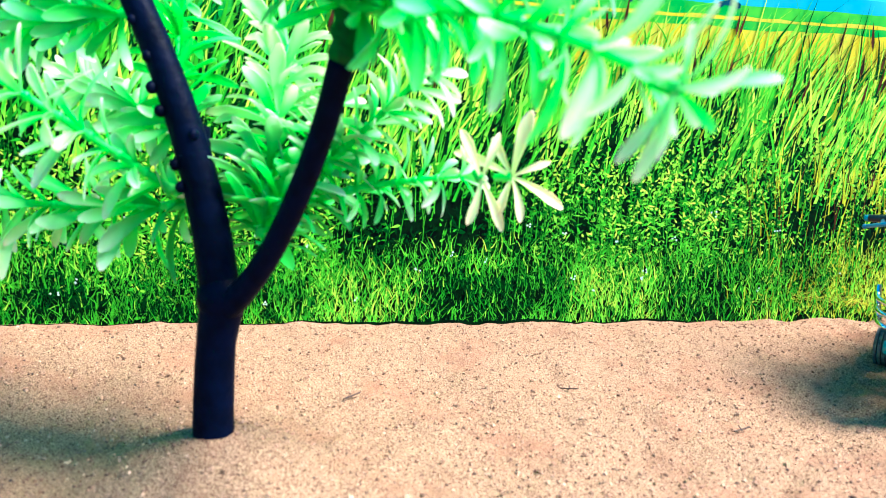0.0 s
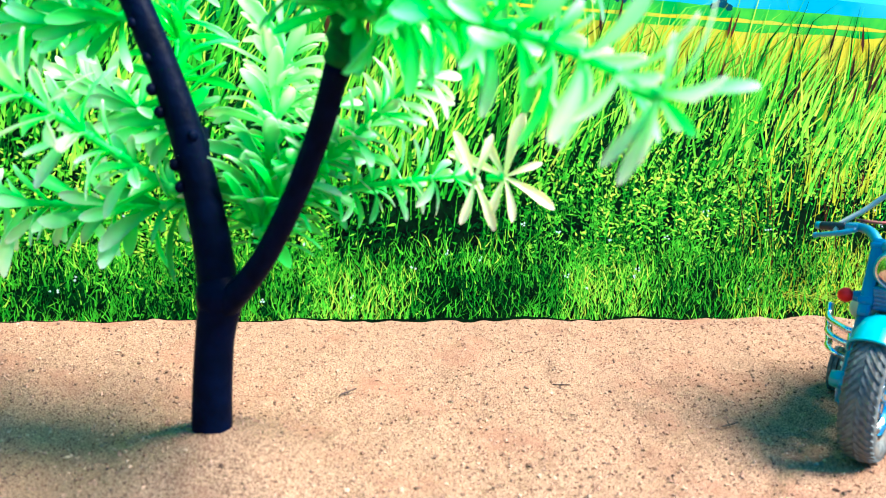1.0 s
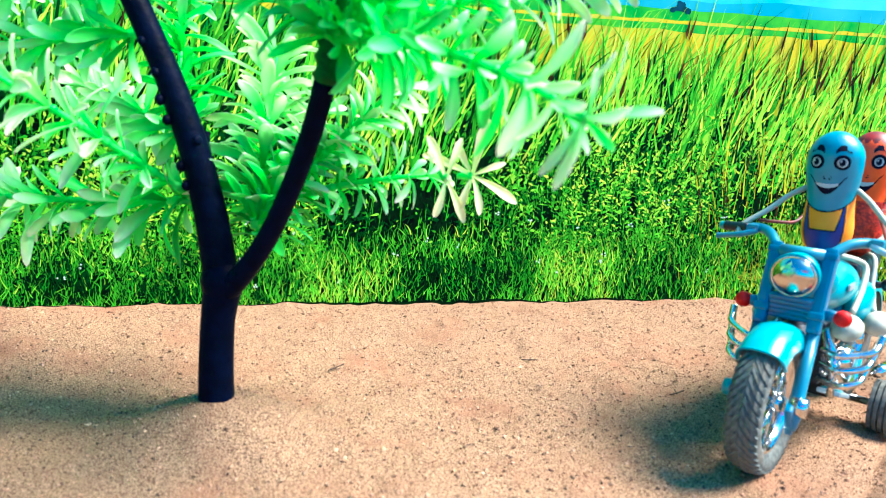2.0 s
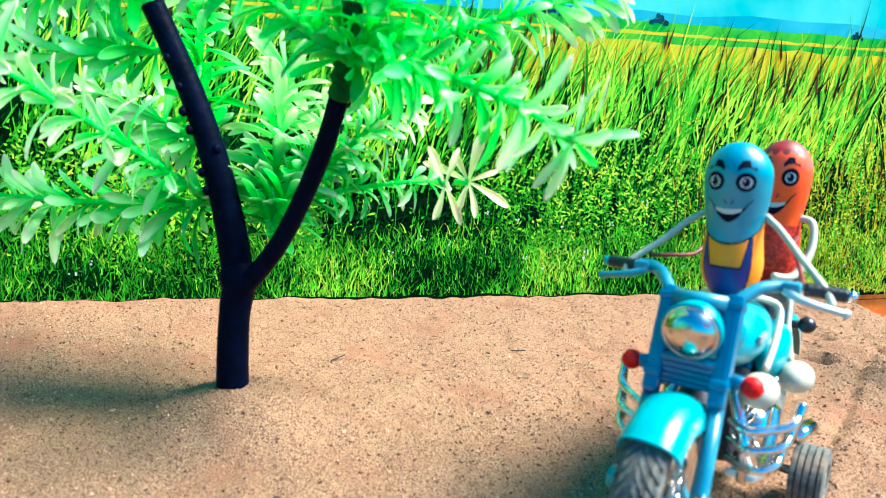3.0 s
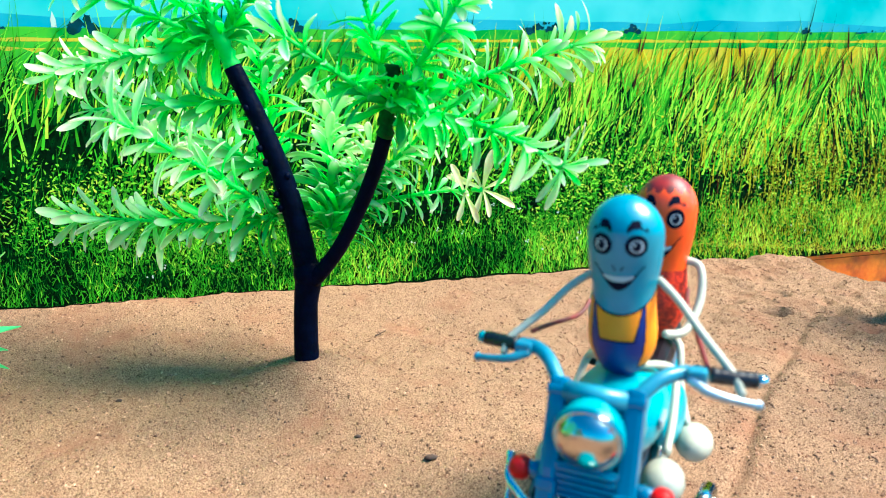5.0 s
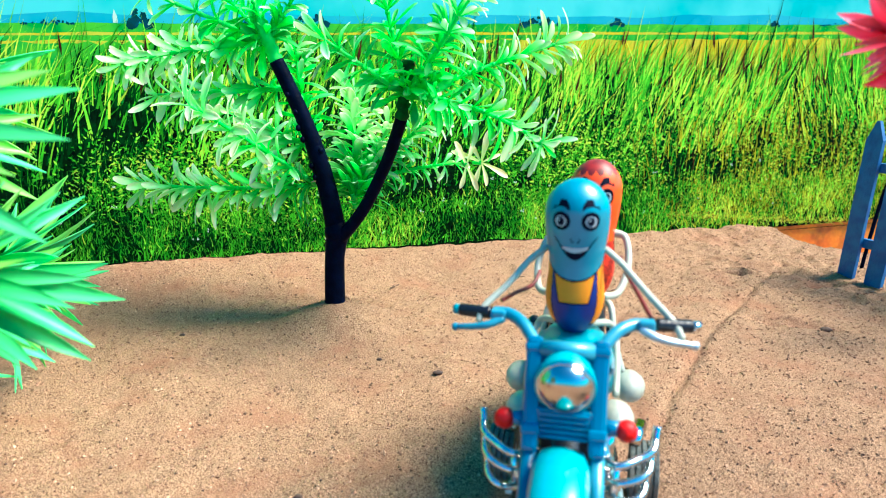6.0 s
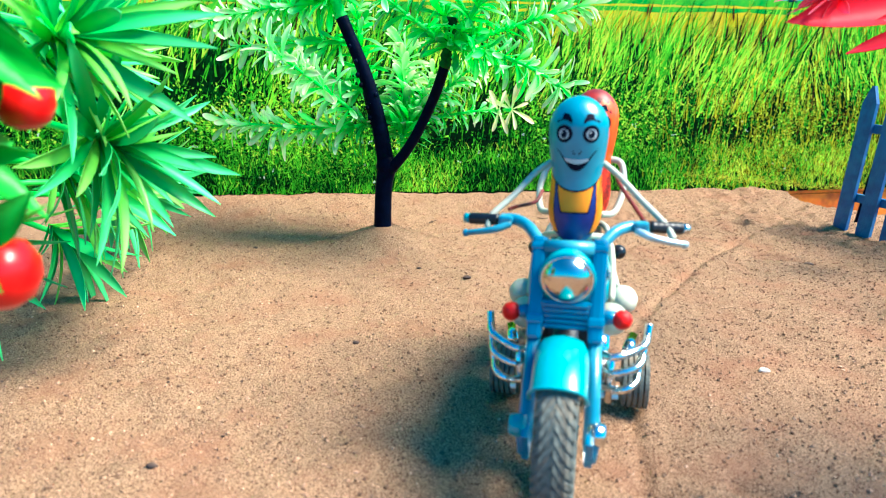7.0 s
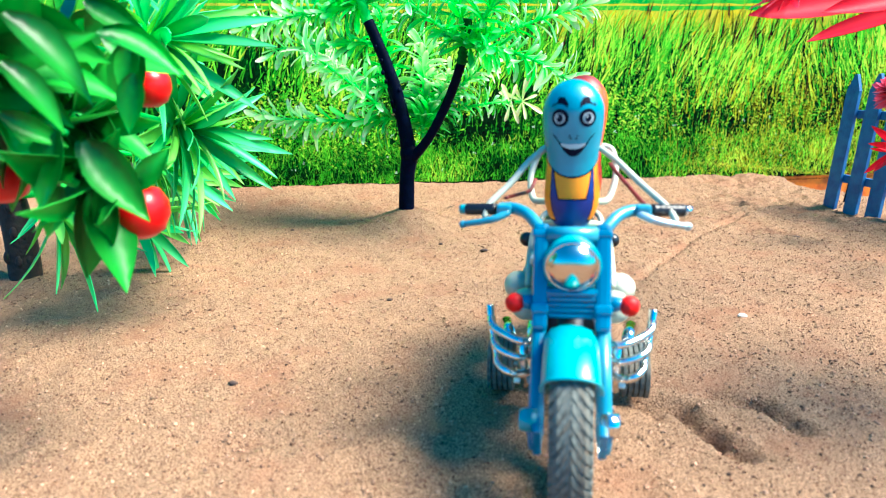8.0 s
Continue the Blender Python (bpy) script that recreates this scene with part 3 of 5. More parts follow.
# ---------- leaves ----------
def leaf_mesh(name, material, width, droop, fold, shape="round", n=6):
    """A leaf one unit long, along +y, folded at its midrib and drooping."""
    s = Shape()
    verts = []
    for k in range(n + 1):
        t = k / n if shape != "round" else (0, 0.25, 0.5, 0.72, 0.87, 0.965, 1.0)[k]
        if shape == "round":
            w = width * (0.20 + 0.80 * min(1.0, t / 0.7) ** 1.2) * math.sqrt(max(0.0, 1 - max(0.0, (t - 0.62) / 0.38) ** 2.4))
        elif shape == "blade":
            w = width * (math.sin(math.pi * (0.08 + 0.92 * t)) ** 0.75)
        else:
            w = width * math.sin(math.pi * (0.05 + 0.95 * t) ** 0.8) ** 1.05
        w = max(w, 0.004)
        y, z = t - 0.12 * droop * t * t, -droop * t * t
        verts += [(-w / 2, y, z + fold * w), (0, y, z), (w / 2, y, z + fold * w)]
    faces = []
    for k in range(n):
        a = 3 * k
        faces += [(a, a + 1, a + 4, a + 3), (a + 1, a + 2, a + 5, a + 4)]
    s.add(verts, faces)
    thick = 0.022 if shape == "round" else 0.008
    k = len(verts)
    s.add([(x, y, z - thick) for x, y, z in verts], [tuple(i for i in f[::-1]) for f in faces])
    rim = [3 * i for i in range(n + 1)] + [3 * i + 2 for i in range(n, -1, -1)]
    s.f += [(rim[(i + 1) % len(rim)], rim[i], rim[i] + k, rim[(i + 1) % len(rim)] + k) for i in range(len(rim))]
    s.m += [0] * len(rim)
    s.s += [True] * len(rim)
    me = s.mesh(name, material)
    set_along(me, [(i // 3) / n for i in range(k)] * 2)
    return me


def set_along(me, values):
    """How far along its leaf each point lies."""
    me.attributes.new("along", "FLOAT", "POINT").data.foreach_set("value", values)


def frame_along(at, direction, spin, length, up=Vector((0, 0, 1))):
    """A pose whose +y runs along direction, turned by spin about it and scaled by length."""
    d = Vector(direction).normalized()
    side = d.cross(up)
    side = side.normalized() if side.length > 1e-3 else Vector((1, 0, 0))
    nrm = side.cross(d)
    m = Matrix((side, d, nrm)).transposed().to_4x4()
    return Matrix.Translation(at) @ m @ Matrix.Rotation(spin, 4, "Y") @ Matrix.Diagonal((length, length, length, 1))


def place_leaf(name, mesh, parent, m):
    ob = new(name, mesh)
    ob.parent = parent
    ob.matrix_basis = m
    return ob


ROUND = {}
for _tone, _mt in (("g", LEAF), ("m", LEAFMID), ("t", LEAFTIP)):
    ROUND[_tone] = [leaf_mesh("leaf", _mt, w, d, f) for w, d, f in ((0.25, 0.24, 0.14), (0.27, 0.46, 0.12), (0.23, 0.08, 0.16), (0.25, 0.70, 0.12))]


NARROW = [leaf_mesh("leaf", CREAM, w, d, f) for w, d, f in ((0.23, 0.26, 0.14), (0.21, 0.50, 0.12), (0.24, 0.14, 0.16))]
SLIM = [leaf_mesh("leaf", mt, w, d, f) for mt, w, d, f in ((LEAFMID, 0.19, 0.20, 0.12), (LEAFTIP, 0.17, 0.40, 0.12), (LEAF, 0.22, 0.30, 0.12))]
LEAVES_LEFT = [300]                                          # leaves that stand as objects of their own


def sprig(tree, start, tip, whorls, size, rng, sag=0.0, cream=0.55, base=Vector()):
    """A plastic sprig: a tapering stem with whorls of leaves, green at the foot and cream at the end."""
    a, b = Vector(start) - base, Vector(tip) - base
    mid = (a + b) / 2 + Vector((0, 0, -sag))
    pts = [a * (1 - t) ** 2 + mid * 2 * t * (1 - t) + b * t * t for t in [k / 10 for k in range(11)]]
    s = Shape()
    s.tube(pts, [0.00135 - 0.0007 * k / 10 for k in range(11)], 8)
    for k in range(1, whorls):
        t = k / whorls
        i = min(int(t * 10), 9)
        s.ball(pts[i].lerp(pts[i + 1], t * 10 - i), 0.0018 - 0.0008 * t, 0, 8, 5)
    stem = part("sprig", s, STEM, tree)
    rest, rest_along = Shape(), []
    for k in range(whorls + 1):
        t = (k + 0.35) / (whorls + 0.35)
        i = min(int(t * 10), 9)
        at = pts[i].lerp(pts[i + 1], t * 10 - i)
        d = (pts[i + 1] - pts[i]).normalized()
        side = d.orthogonal().normalized()
        n = 6
        turn0 = rng.uniform(0, 6.28)
        for j in range(n):
            turn = turn0 + 2 * math.pi * j / n + rng.gauss(0, 0.25)
            out = Matrix.Rotation(turn, 3, d) @ side
            open_ = rng.uniform(0.60, 1.08) if t < 0.9 else rng.uniform(0.40, 1.05)
            ld = d * math.cos(open_) + out * math.sin(open_) + Vector((0, 0, -0.12))
            tone = t + rng.gauss(0, 0.12)
            key = "t" if tone > cream + 0.16 else "m" if tone > cream - 0.22 else "g"
            length = size * rng.uniform(0.75, 1.25) * (1.0 - 0.12 * t)
            ends = [at + ld.normalized() * length * q + base for q in (0.4, 0.7, 1.0)]
            if any(e.y < 0.169 and e.z < 0.135 and abs(e.x - (-0.0580 - 0.24 * max(0.0, e.z - 0.05))) < 0.010 for e in ends):
                continue
            me, m = rng.choice(ROUND[key]), frame_along(at, ld, rng.gauss(0, 0.5), length, d)
            if LEAVES_LEFT[0] > 0:
                LEAVES_LEFT[0] -= 1
                place_leaf("leaf", me, stem, m)
            else:
                rest.add([m @ v.co for v in me.vertices], [tuple(p.vertices) for p in me.polygons], "gmt".index(key))
                rest_along += [a.value for a in me.attributes["along"].data]
    if rest.v:
        foliage = part("foliage", rest, [LEAF, LEAFMID, LEAFTIP], stem)
        set_along(foliage.data, rest_along)
        tagged(foliage, kind="stuff")
    return stem


def build_tree():
    rng = random.Random(5)
    bx, by = TREE_AT
    base = Vector((bx, by, float(sand_height(bx, by)) - 0.004))
    tree = thing("tree", "plastic tree with black forked trunk and pale green leaves", "tree", at=base)

    def rel(*pts):
        return [Vector(p) - base for p in pts]

    s = Shape()
    s.curve(rel(base - Vector((0, 0, 0.004)), (-0.0622, 0.1605, 0.022), (-0.0612, 0.161, 0.040), (-0.0590, 0.161, 0.052)), [0.0059, 0.0056, 0.0054, 0.0062], 16, 0, 5)
    s.ball(Vector((-0.0592, 0.1605, 0.0535)) - base, (0.0068, 0.0064, 0.0075))
    part("trunk", s, BARK, tree)
    s = Shape()
    s.curve(rel((-0.0594, 0.161, 0.052), (-0.0622, 0.162, 0.072), (-0.0668, 0.162, 0.094), (-0.0730, 0.162, 0.114), (-0.0800, 0.1615, 0.132), (-0.0850, 0.161, 0.1440)), [0.0056, 0.0052, 0.0047, 0.0042, 0.0039, 0.0038], 14, 0, 5)
    for z, x in ((0.098, -0.0650), (0.118, -0.0765), (0.084, -0.0688), (0.090, -0.0702), (0.104, -0.0738), (0.110, -0.0758), (0.127, -0.0800)):
        s.ball(Vector((x, 0.1590, z)) - base, (0.0015, 0.0020, 0.0018), 0, 10, 6)
    part("branch", s, BARK, tree)
    s = Shape()
    s.curve(rel((-0.0585, 0.160, 0.050), (-0.0500, 0.156, 0.0585), (-0.0418, 0.152, 0.0698), (-0.0325, 0.146, 0.087), (-0.0258, 0.1405, 0.102), (-0.0212, 0.1355, 0.1150)), [0.0044, 0.0034, 0.0032, 0.0031, 0.0031, 0.0031], 14, 0, 5)
    part("branch", s, BARK, tree)
    # ribbed green sockets on the branch ends
    for a, b in (((-0.0212, 0.1355, 0.1140), (-0.0172, 0.132, 0.142)), ((-0.0845, 0.161, 0.143), (-0.0930, 0.160, 0.168))):
        s = Shape()
        a, b = Vector(a) - base, Vector(b) - base
        s.tube([a.lerp(b, k / 12) for k in range(13)], [0.0038 if k % 2 else 0.0027 for k in range(13)], 12)
        part("socket", s, SOCKET if a.x > -0.01 else STEM, tree, "ribbed green socket on the branch end")
    s = Shape()                                               # a stub behind the left branch
    s.tube(rel((-0.066, 0.168, 0.080), (-0.070, 0.173, 0.094), (-0.071, 0.174, 0.100)), [0.0042, 0.0040, 0.0046], 10)
    part("branch", s, BARK, tree)
    L, R = (-0.071, 0.173, 0.078), (-0.018, 0.132, 0.125)
    LT, C = (-0.088, 0.161, 0.153), (-0.050, 0.166, 0.070)
    for start, tip, wh, size, sag, cream in (
            (L, (-0.167, 0.182, 0.079), 10, 0.0178, 0.004, 0.34),
            (L, (-0.118, 0.123, 0.123), 8, 0.0172, -0.002, 0.30),
            (LT, (-0.190, 0.222, 0.146), 10, 0.0155, -0.004, 0.40),
            ((-0.084, 0.166, 0.130), (-0.160, 0.195, 0.128), 7, 0.0155, 0.0, 0.40),
            ((-0.074, 0.170, 0.100), (-0.080, 0.190, 0.150), 6, 0.015, 0.0, 0.9),
            ((-0.074, 0.172, 0.100), (-0.128, 0.215, 0.117), 7, 0.015, 0.0, 0.25),
            (C, (-0.049, 0.195, 0.127), 10, 0.0190, 0.0, 0.36),
            (C, (-0.030, 0.178, 0.108), 7, 0.0165, 0.0, 0.42),
            ((-0.050, 0.172, 0.064), (-0.052, 0.176, 0.088), 3, 0.013, 0.0, 0.95),
            ((-0.045, 0.178, 0.078), (0.006, 0.170, 0.0885), 6, 0.0125, -0.003, 0.75),
            ((-0.040, 0.176, 0.084), (-0.004, 0.165, 0.116), 7, 0.0145, 0.0, 0.40),
            (R, (0.039, 0.090, 0.106), 8, 0.0150, -0.010, 0.70),
            (R, (0.060, 0.145, 0.150), 10, 0.0155, -0.002, 0.50),
            (R, (0.020, 0.140, 0.185), 6, 0.015, 0.0, 0.75),
            (R, (-0.030, 0.120, 0.185), 6, 0.015, 0.0, 0.9),
            (R, (-0.052, 0.110, 0.150), 5, 0.015, 0.0, 0.9),
            (R, (0.010, 0.105, 0.165), 5, 0.015, 0.0, 0.8),
            (LT, (-0.100, 0.150, 0.200), 4, 0.015, 0.0, 0.75),
            (LT, (-0.068, 0.165, 0.185), 5, 0.015, 0.0, 0.55),
            (LT, (-0.150, 0.150, 0.180), 5, 0.015, 0.0, 0.6),
            (LT, (-0.125, 0.190, 0.190), 5, 0.015, 0.0, 0.62)):
        sprig(tree, start, tip, round(wh * 1.3), size * 1.0, rng, sag, cream - 0.03, base)

    # the open ends of two sprigs: single long cream leaves round a hub
    ends = (((0.0160, 0.1700, 0.0885), (0.0205, 0.1665, 0.0890), ((80, 0.0185, 0), (28, 0.0110, 1), (-22, 0.0165, 1), (-70, 0.0130, 0), (-112, 0.0120, 2), (150, 0.0165, 1), (120, 0.0120, 0)), NARROW),
            ((0.0100, 0.1660, 0.0900), (0.0120, 0.1640, 0.0880), ((-60, 0.0150, 1), (-100, 0.0130, 0), (110, 0.0150, 2), (70, 0.0130, 1)), NARROW),
            ((0.0360, 0.0925, 0.1070), (0.0395, 0.0890, 0.1055), ((14, 0.0150, 0), (-48, 0.0085, 2), (-112, 0.0150, 1), (-130, 0.0140, 1), (80, 0.0100, 1), (160, 0.0080, 0)), SLIM))
    for foot, at, leaves, kinds in ends:
        star = part("sprig", Shape().tube(rel(foot, at), [0.0010, 0.0015], 8), STEM, tree)
        hub = Vector(at) - base
        for deg, ln, k in leaves:
            d = Vector((math.cos(radians(deg)), -0.35, math.sin(radians(deg))))
            place_leaf("leaf", kinds[k % len(kinds)], star, frame_along(hub, d, 0.35 * (k - 1), ln, Vector((0.1, -1, 0.3))))


build_tree()


# ---------- motorcycle ----------
def mm(*p):
    return Vector(p) / 1000


def build_wheel(bike, name, at, radius, width, rim_mat, treads):
    """A tyre with tread blocks, a rim with spokes and a hub, turning about x."""
    turn = Matrix.Rotation(math.pi / 2, 4, "Y")
    hub = Shape()
    hub.lathe([(0.0, -width * 0.52), (0.0022, -width * 0.52), (0.0026, -width * 0.3), (0.0026, width * 0.3), (0.0022, width * 0.52), (0.0, width * 0.52)], turn, 14)
    wheel = part(name, hub, CHROME, bike)
    wheel.location = at
    w, r = width / 2, radius
    t = Shape()
    prof = [(r * 0.70, -w * 0.80), (r * 0.80, -w), (r * 0.90, -w * 0.98), (r * 0.965, -w * 0.72), (r * 0.99, -w * 0.35), (r, 0), (r * 0.99, w * 0.35), (r * 0.965, w * 0.72), (r * 0.90, w * 0.98), (r * 0.80, w), (r * 0.70, w * 0.80), (r * 0.70, -w * 0.8)]
    t.lathe(prof, turn, 40)
    part("tyre", t, RUBBER, wheel)
    for sgn in (-1, 1) if treads else ():
        ring = []
        for u, dv in ((0.04, -0.10), (0.62, 0.16), (0.98, 0.28)):
            for e in (-0.5, 0.5):
                for h in (0.97, 1.012):
                    rr = r * h * (1 - 0.075 * u ** 3)
                    b = 0.7 * dv + e * 0.075
                    ring.append((sgn * u * w, rr * math.cos(b), rr * math.sin(b)))
        f = [(0, 2, 3, 1), (8, 9, 11, 10)]
        for q in (0, 4):
            f += [(q + 1, q + 3, q + 7, q + 5), (q, q + 1, q + 5, q + 4), (q + 2, q + 6, q + 7, q + 3)]
        block = Shape().add(ring, f, 0, False).mesh("tread_block", RUBBER)
        for k in range(treads):
            ob = new("tread_block", block)
            ob.parent = wheel
            ob.matrix_basis = Matrix.Rotation(2 * math.pi * (k + (0.5 if sgn > 0 else 0)) / treads, 4, "X")
    q = Shape()
    q.lathe([(r * 0.71, -w * 0.7), (r * 0.62, -w * 0.62), (r * 0.60, 0), (r * 0.62, w * 0.62), (r * 0.71, w * 0.7)], turn, 32)
    for k in range(10):
        a = 2 * math.pi * k / 10
        for sgn in (-1, 1):
            q.tube([(sgn * w * 0.45, 0.002 * math.cos(a), 0.002 * math.sin(a)), (sgn * w * 0.25, r * 0.62 * math.cos(a + 0.3 * sgn), r * 0.62 * math.sin(a + 0.3 * sgn))], 0.0005, 6)
    part("rim", q, rim_mat, wheel, "chrome spoked rim")
    return wheel


def ribbed_wheel(bike, at, radius, width):
    """A small black training wheel with ribs round its tread."""
    turn = Matrix.Rotation(math.pi / 2, 4, "Y")
    s = Shape()
    prof = [(radius * 0.55, -width / 2)]
    for k in range(5):
        a, b = -width / 2 + width * k / 5, -width / 2 + width * (k + 1) / 5
        prof += [(radius * 0.90, a + width * 0.01), (radius, a + width * 0.035), (radius, b - width * 0.035), (radius * 0.90, b - width * 0.01)]
    prof += [(radius * 0.55, width / 2), (radius * 0.45, width * 0.42), (0.0, width * 0.42)]
    s.lathe([(0.0, -width * 0.42), (radius * 0.45, -width * 0.42)] + prof, turn, 28, 0, False)
    wheel = part("training_wheel", s, RUBBER, bike, "small ribbed grey rubber training wheel")
    wheel.location = at
    c = Shape()
    c.lathe([(0, width * 0.44), (radius * 0.42, width * 0.44), (radius * 0.42, -width * 0.44), (0, -width * 0.44)], turn, 16)
    part("hub", c, SILVER, wheel)
    return wheel


def build_motorcycle():
    bike = thing("toy_motorcycle", "turquoise and blue plastic toy motorcycle with chrome guards and training wheels", "motorcycle")
    front = build_wheel(bike, "front_wheel", mm(0, -69, 23), 0.023, 0.0100, CHROME, 46)
    rear = build_wheel(bike, "rear_wheel", mm(0, 34, 22), 0.022, 0.011, CHROME, 0)
    trainers = [ribbed_wheel(bike, mm(s * 22.6, -6, 9.4), 0.0094, 0.0090) for s in (-1, 1)]
    s = Shape().tube([mm(-19, -6, 9.6), mm(19, -6, 9.6)], 0.0014, 10)
    part("axle", s, CHROME, bike, "chrome axle of the training wheels")
    s = Shape().box(mm(0, -4, 14), mm(12, 12, 12), 0.001)
    part("axle_box", s, BLACK, bike)

    # front fender: a curved shell with skirts
    s = Shape()
    n, cols = 14, [(-6.9, -5.4), (-6.5, -2.0), (-5.1, 0.3), (-2.6, 1.3), (0, 1.6), (2.6, 1.3), (5.1, 0.3), (6.5, -2.0), (6.9, -5.4)]
    for inner in (0.0, 0.9):
        verts, faces = [], []
        for i in range(n + 1):
            a = radians(53 + 90 * i / n)
            for x, h in cols:
                rr = 23.2 + h - inner
                verts.append(mm(x * (1 - 0.06 * inner), -69 - rr * math.cos(a), 23 + rr * math.sin(a)))
        m = len(cols)
        for i in range(n):
            for j in range(m - 1):
                q = (i * m + j, i * m + j + 1, (i + 1) * m + j + 1, (i + 1) * m + j)
                faces.append(q if inner else q[::-1])
        s.add(verts, faces)
    s.curve([mm(x, -69 - (23.0 + h) * math.cos(radians(53)), 23 + (23.0 + h) * math.sin(radians(53))) for x, h in cols], 0.0005, 8, 0, 3)
    part("front_fender", s, TEAL, bike, "glossy turquoise front fender")

    for sg in (-1, 1):
        s = Shape()
        tilt = Matrix.Rotation(radians(-20.5), 3, "X")
        s.box(mm(sg * 7.9, -55.4, 57.2), mm(4.0, 4.4, 27.5), 0.0012, 0, tilt)
        s.box(mm(sg * 7.9, -58.6, 49.6), mm(4.5, 4.9, 2.6), 0.0007, 0, tilt)
        s.box(mm(sg * 7.9, -51.6, 67.6), mm(4.4, 4.8, 2.2), 0.0007, 0, tilt)
        part("upper_fork", s, BLUE, bike, "blue plastic upper fork leg")
        s = Shape()
        s.tube([mm(sg * 8.0, -59.3, 45), mm(sg * 8.3, -66.5, 30), mm(sg * 8.5, -70.5, 21), mm(sg * 8.5, -72, 17)], [0.0019, 0.0020, 0.0022, 0.0015], 12)
        # right leg paler: the silvery highlight on its blue is put into the colour
        part("lower_fork", s, BLUE if sg < 0 else BAR, bike)
        s = Shape()
        s.box(mm(sg * 8.0, -71.5, 20.5), mm(2.2, 5.0, 10), 0.0007, 0, Matrix.Rotation(radians(24), 3, "X"))
        part("fork_blade", s, BLUE, bike)
        s = Shape().lathe([(0, -0.0026), (0.0026, -0.0024), (0.0030, -0.0008), (0.0030, 0.0018), (0, 0.0022)], Matrix.Translation(mm(sg * 10.0, -70.5, 24.3)) @ Matrix.Rotation(math.pi / 2, 4, "Y"), 14)
        part("axle_cap", s, TEAL if sg < 0 else CHROME, bike)
    s = Shape()
    s.box(mm(0, -50.5, 67.6), mm(16.0, 4.0, 2.4), 0.001)
    s.box(mm(0, -57.4, 51.0), mm(13.6, 3.0, 8.0), 0.0008)
    s.box(mm(0, -52.0, 63.0), mm(14.0, 3.0, 12.0), 0.0012)
    part("fork_clamp", s, BLUE, bike)
    for k in range(5):
        part("grille_slat", Shape().box(mm(0, -59.0, 48.2 + 1.45 * k), mm(11.6, 1.2, 0.8), 0.0002), BLUE, bike)

    # headlight
    along = Matrix.Translation(mm(0, -54.5, 61.5)) @ Matrix.Rotation(radians(90 + 6), 4, "X") @ Matrix.Diagonal((0.92, 0.92, 1, 1))
    s = Shape().lathe([(0, -0.0080), (0.0040, -0.0074), (0.0066, -0.0045), (0.0074, 0.0), (0.0080, 0.0034), (0.0079, 0.0044), (0.0071, 0.0044)], along, 30)
    head = part("headlight", s, TEAL, bike, "turquoise headlight shell")
    s = Shape().lathe([(0.0073, 0.0040), (0.0073, 0.0047), (0.0069, 0.0050), (0.0066, 0.0045)], along, 30)
    part("bezel", s, CHROME, head)
    s = Shape().lathe([(0.0069, 0.0044), (0.0062, 0.0059), (0.0046, 0.0073), (0.0024, 0.0080), (0, 0.0082)], along, 30)
    part("lens", s, LENS, head, "mirror-bright domed headlight lens")

    # tank, seat, body
    s = Shape().ball(mm(0, -27, 54.5), mm(11.5, 23, 9.0), 0, 24, 14)
    s.ball(mm(0, -42, 57.5), mm(9.0, 9.5, 7.0), 0, 20, 12)
    tank = part("fuel_tank", s, TEAL, bike, "glossy turquoise fuel tank")
    for sg in (-1, 1):
        part("badge", Shape().box(mm(sg * 11.0, -33, 56), mm(0.8, 7, 2.2), 0.0003), SILVER, tank)
    s = Shape().box(mm(0, 8, 57), mm(17, 40, 7), 0.003)
    s.box(mm(0, 34, 61), mm(15, 16, 7), 0.003)
    part("seat", s, BLACK, bike, "black seat")
    s = Shape().box(mm(0, 6, 46), mm(14, 60, 12), 0.002)
    part("frame", s, BLUE, bike)
    for sg in (-1, 1):
        part("side_cover", Shape().ball(mm(sg * 9.5, -8, 46), mm(4.5, 15, 8), 0, 16, 10), TEAL, bike, "turquoise side cover")
    s = Shape().box(mm(0, -28, 33), mm(15, 26, 22), 0.002)
    engine = part("engine", s, DARK, bike, "dark engine block")
    for k in range(6):
        part("cooling_fin", Shape().box(mm(0, -30, 27 + 3 * k), mm(19, 20, 0.9), 0.0003), CHROME, engine)
    for sg in (-1, 1):
        s = Shape().lathe([(0, 0.004), (0.0055, 0.0036), (0.0062, 0.001), (0.0062, -0.003), (0, -0.003)], Matrix.Translation(mm(sg * 9, -22, 27)) @ Matrix.Rotation(sg * math.pi / 2, 4, "Y"), 20)
        part("engine_cover", s, CHROME, engine, "chrome round engine cover")
        s = Shape().curve([mm(sg * 7, -40, 42), mm(sg * 12, -44, 30), mm(sg * 13, -34, 20), mm(sg * 12, -16, 18), mm(sg * 9, 6, 22)], [0.0018, 0.0018, 0.0020, 0.0024, 0.0026], 12)
        s.tube([mm(sg * 19.0, -14, 23.5), mm(sg * 21.0, -4, 24.2)], [0.0019, 0.0022], 12)
        part("exhaust_pipe", s, CHROME, bike, "chrome exhaust pipe")
        # footboard with a turquoise pad in a silver frame
        s = Shape().box(mm(sg * 12, -40, 21), mm(7, 16, 1.6), 0.0005, 0, Matrix.Rotation(radians(-18), 3, "X"))
        board = part("footboard", s, SILVER, bike)
        part("pad", Shape().box(mm(sg * 12, -41, 22.2), mm(5, 11, 1.2), 0.0004, 0, Matrix.Rotation(radians(-18), 3, "X")), TEAL, board)
    s = Shape()
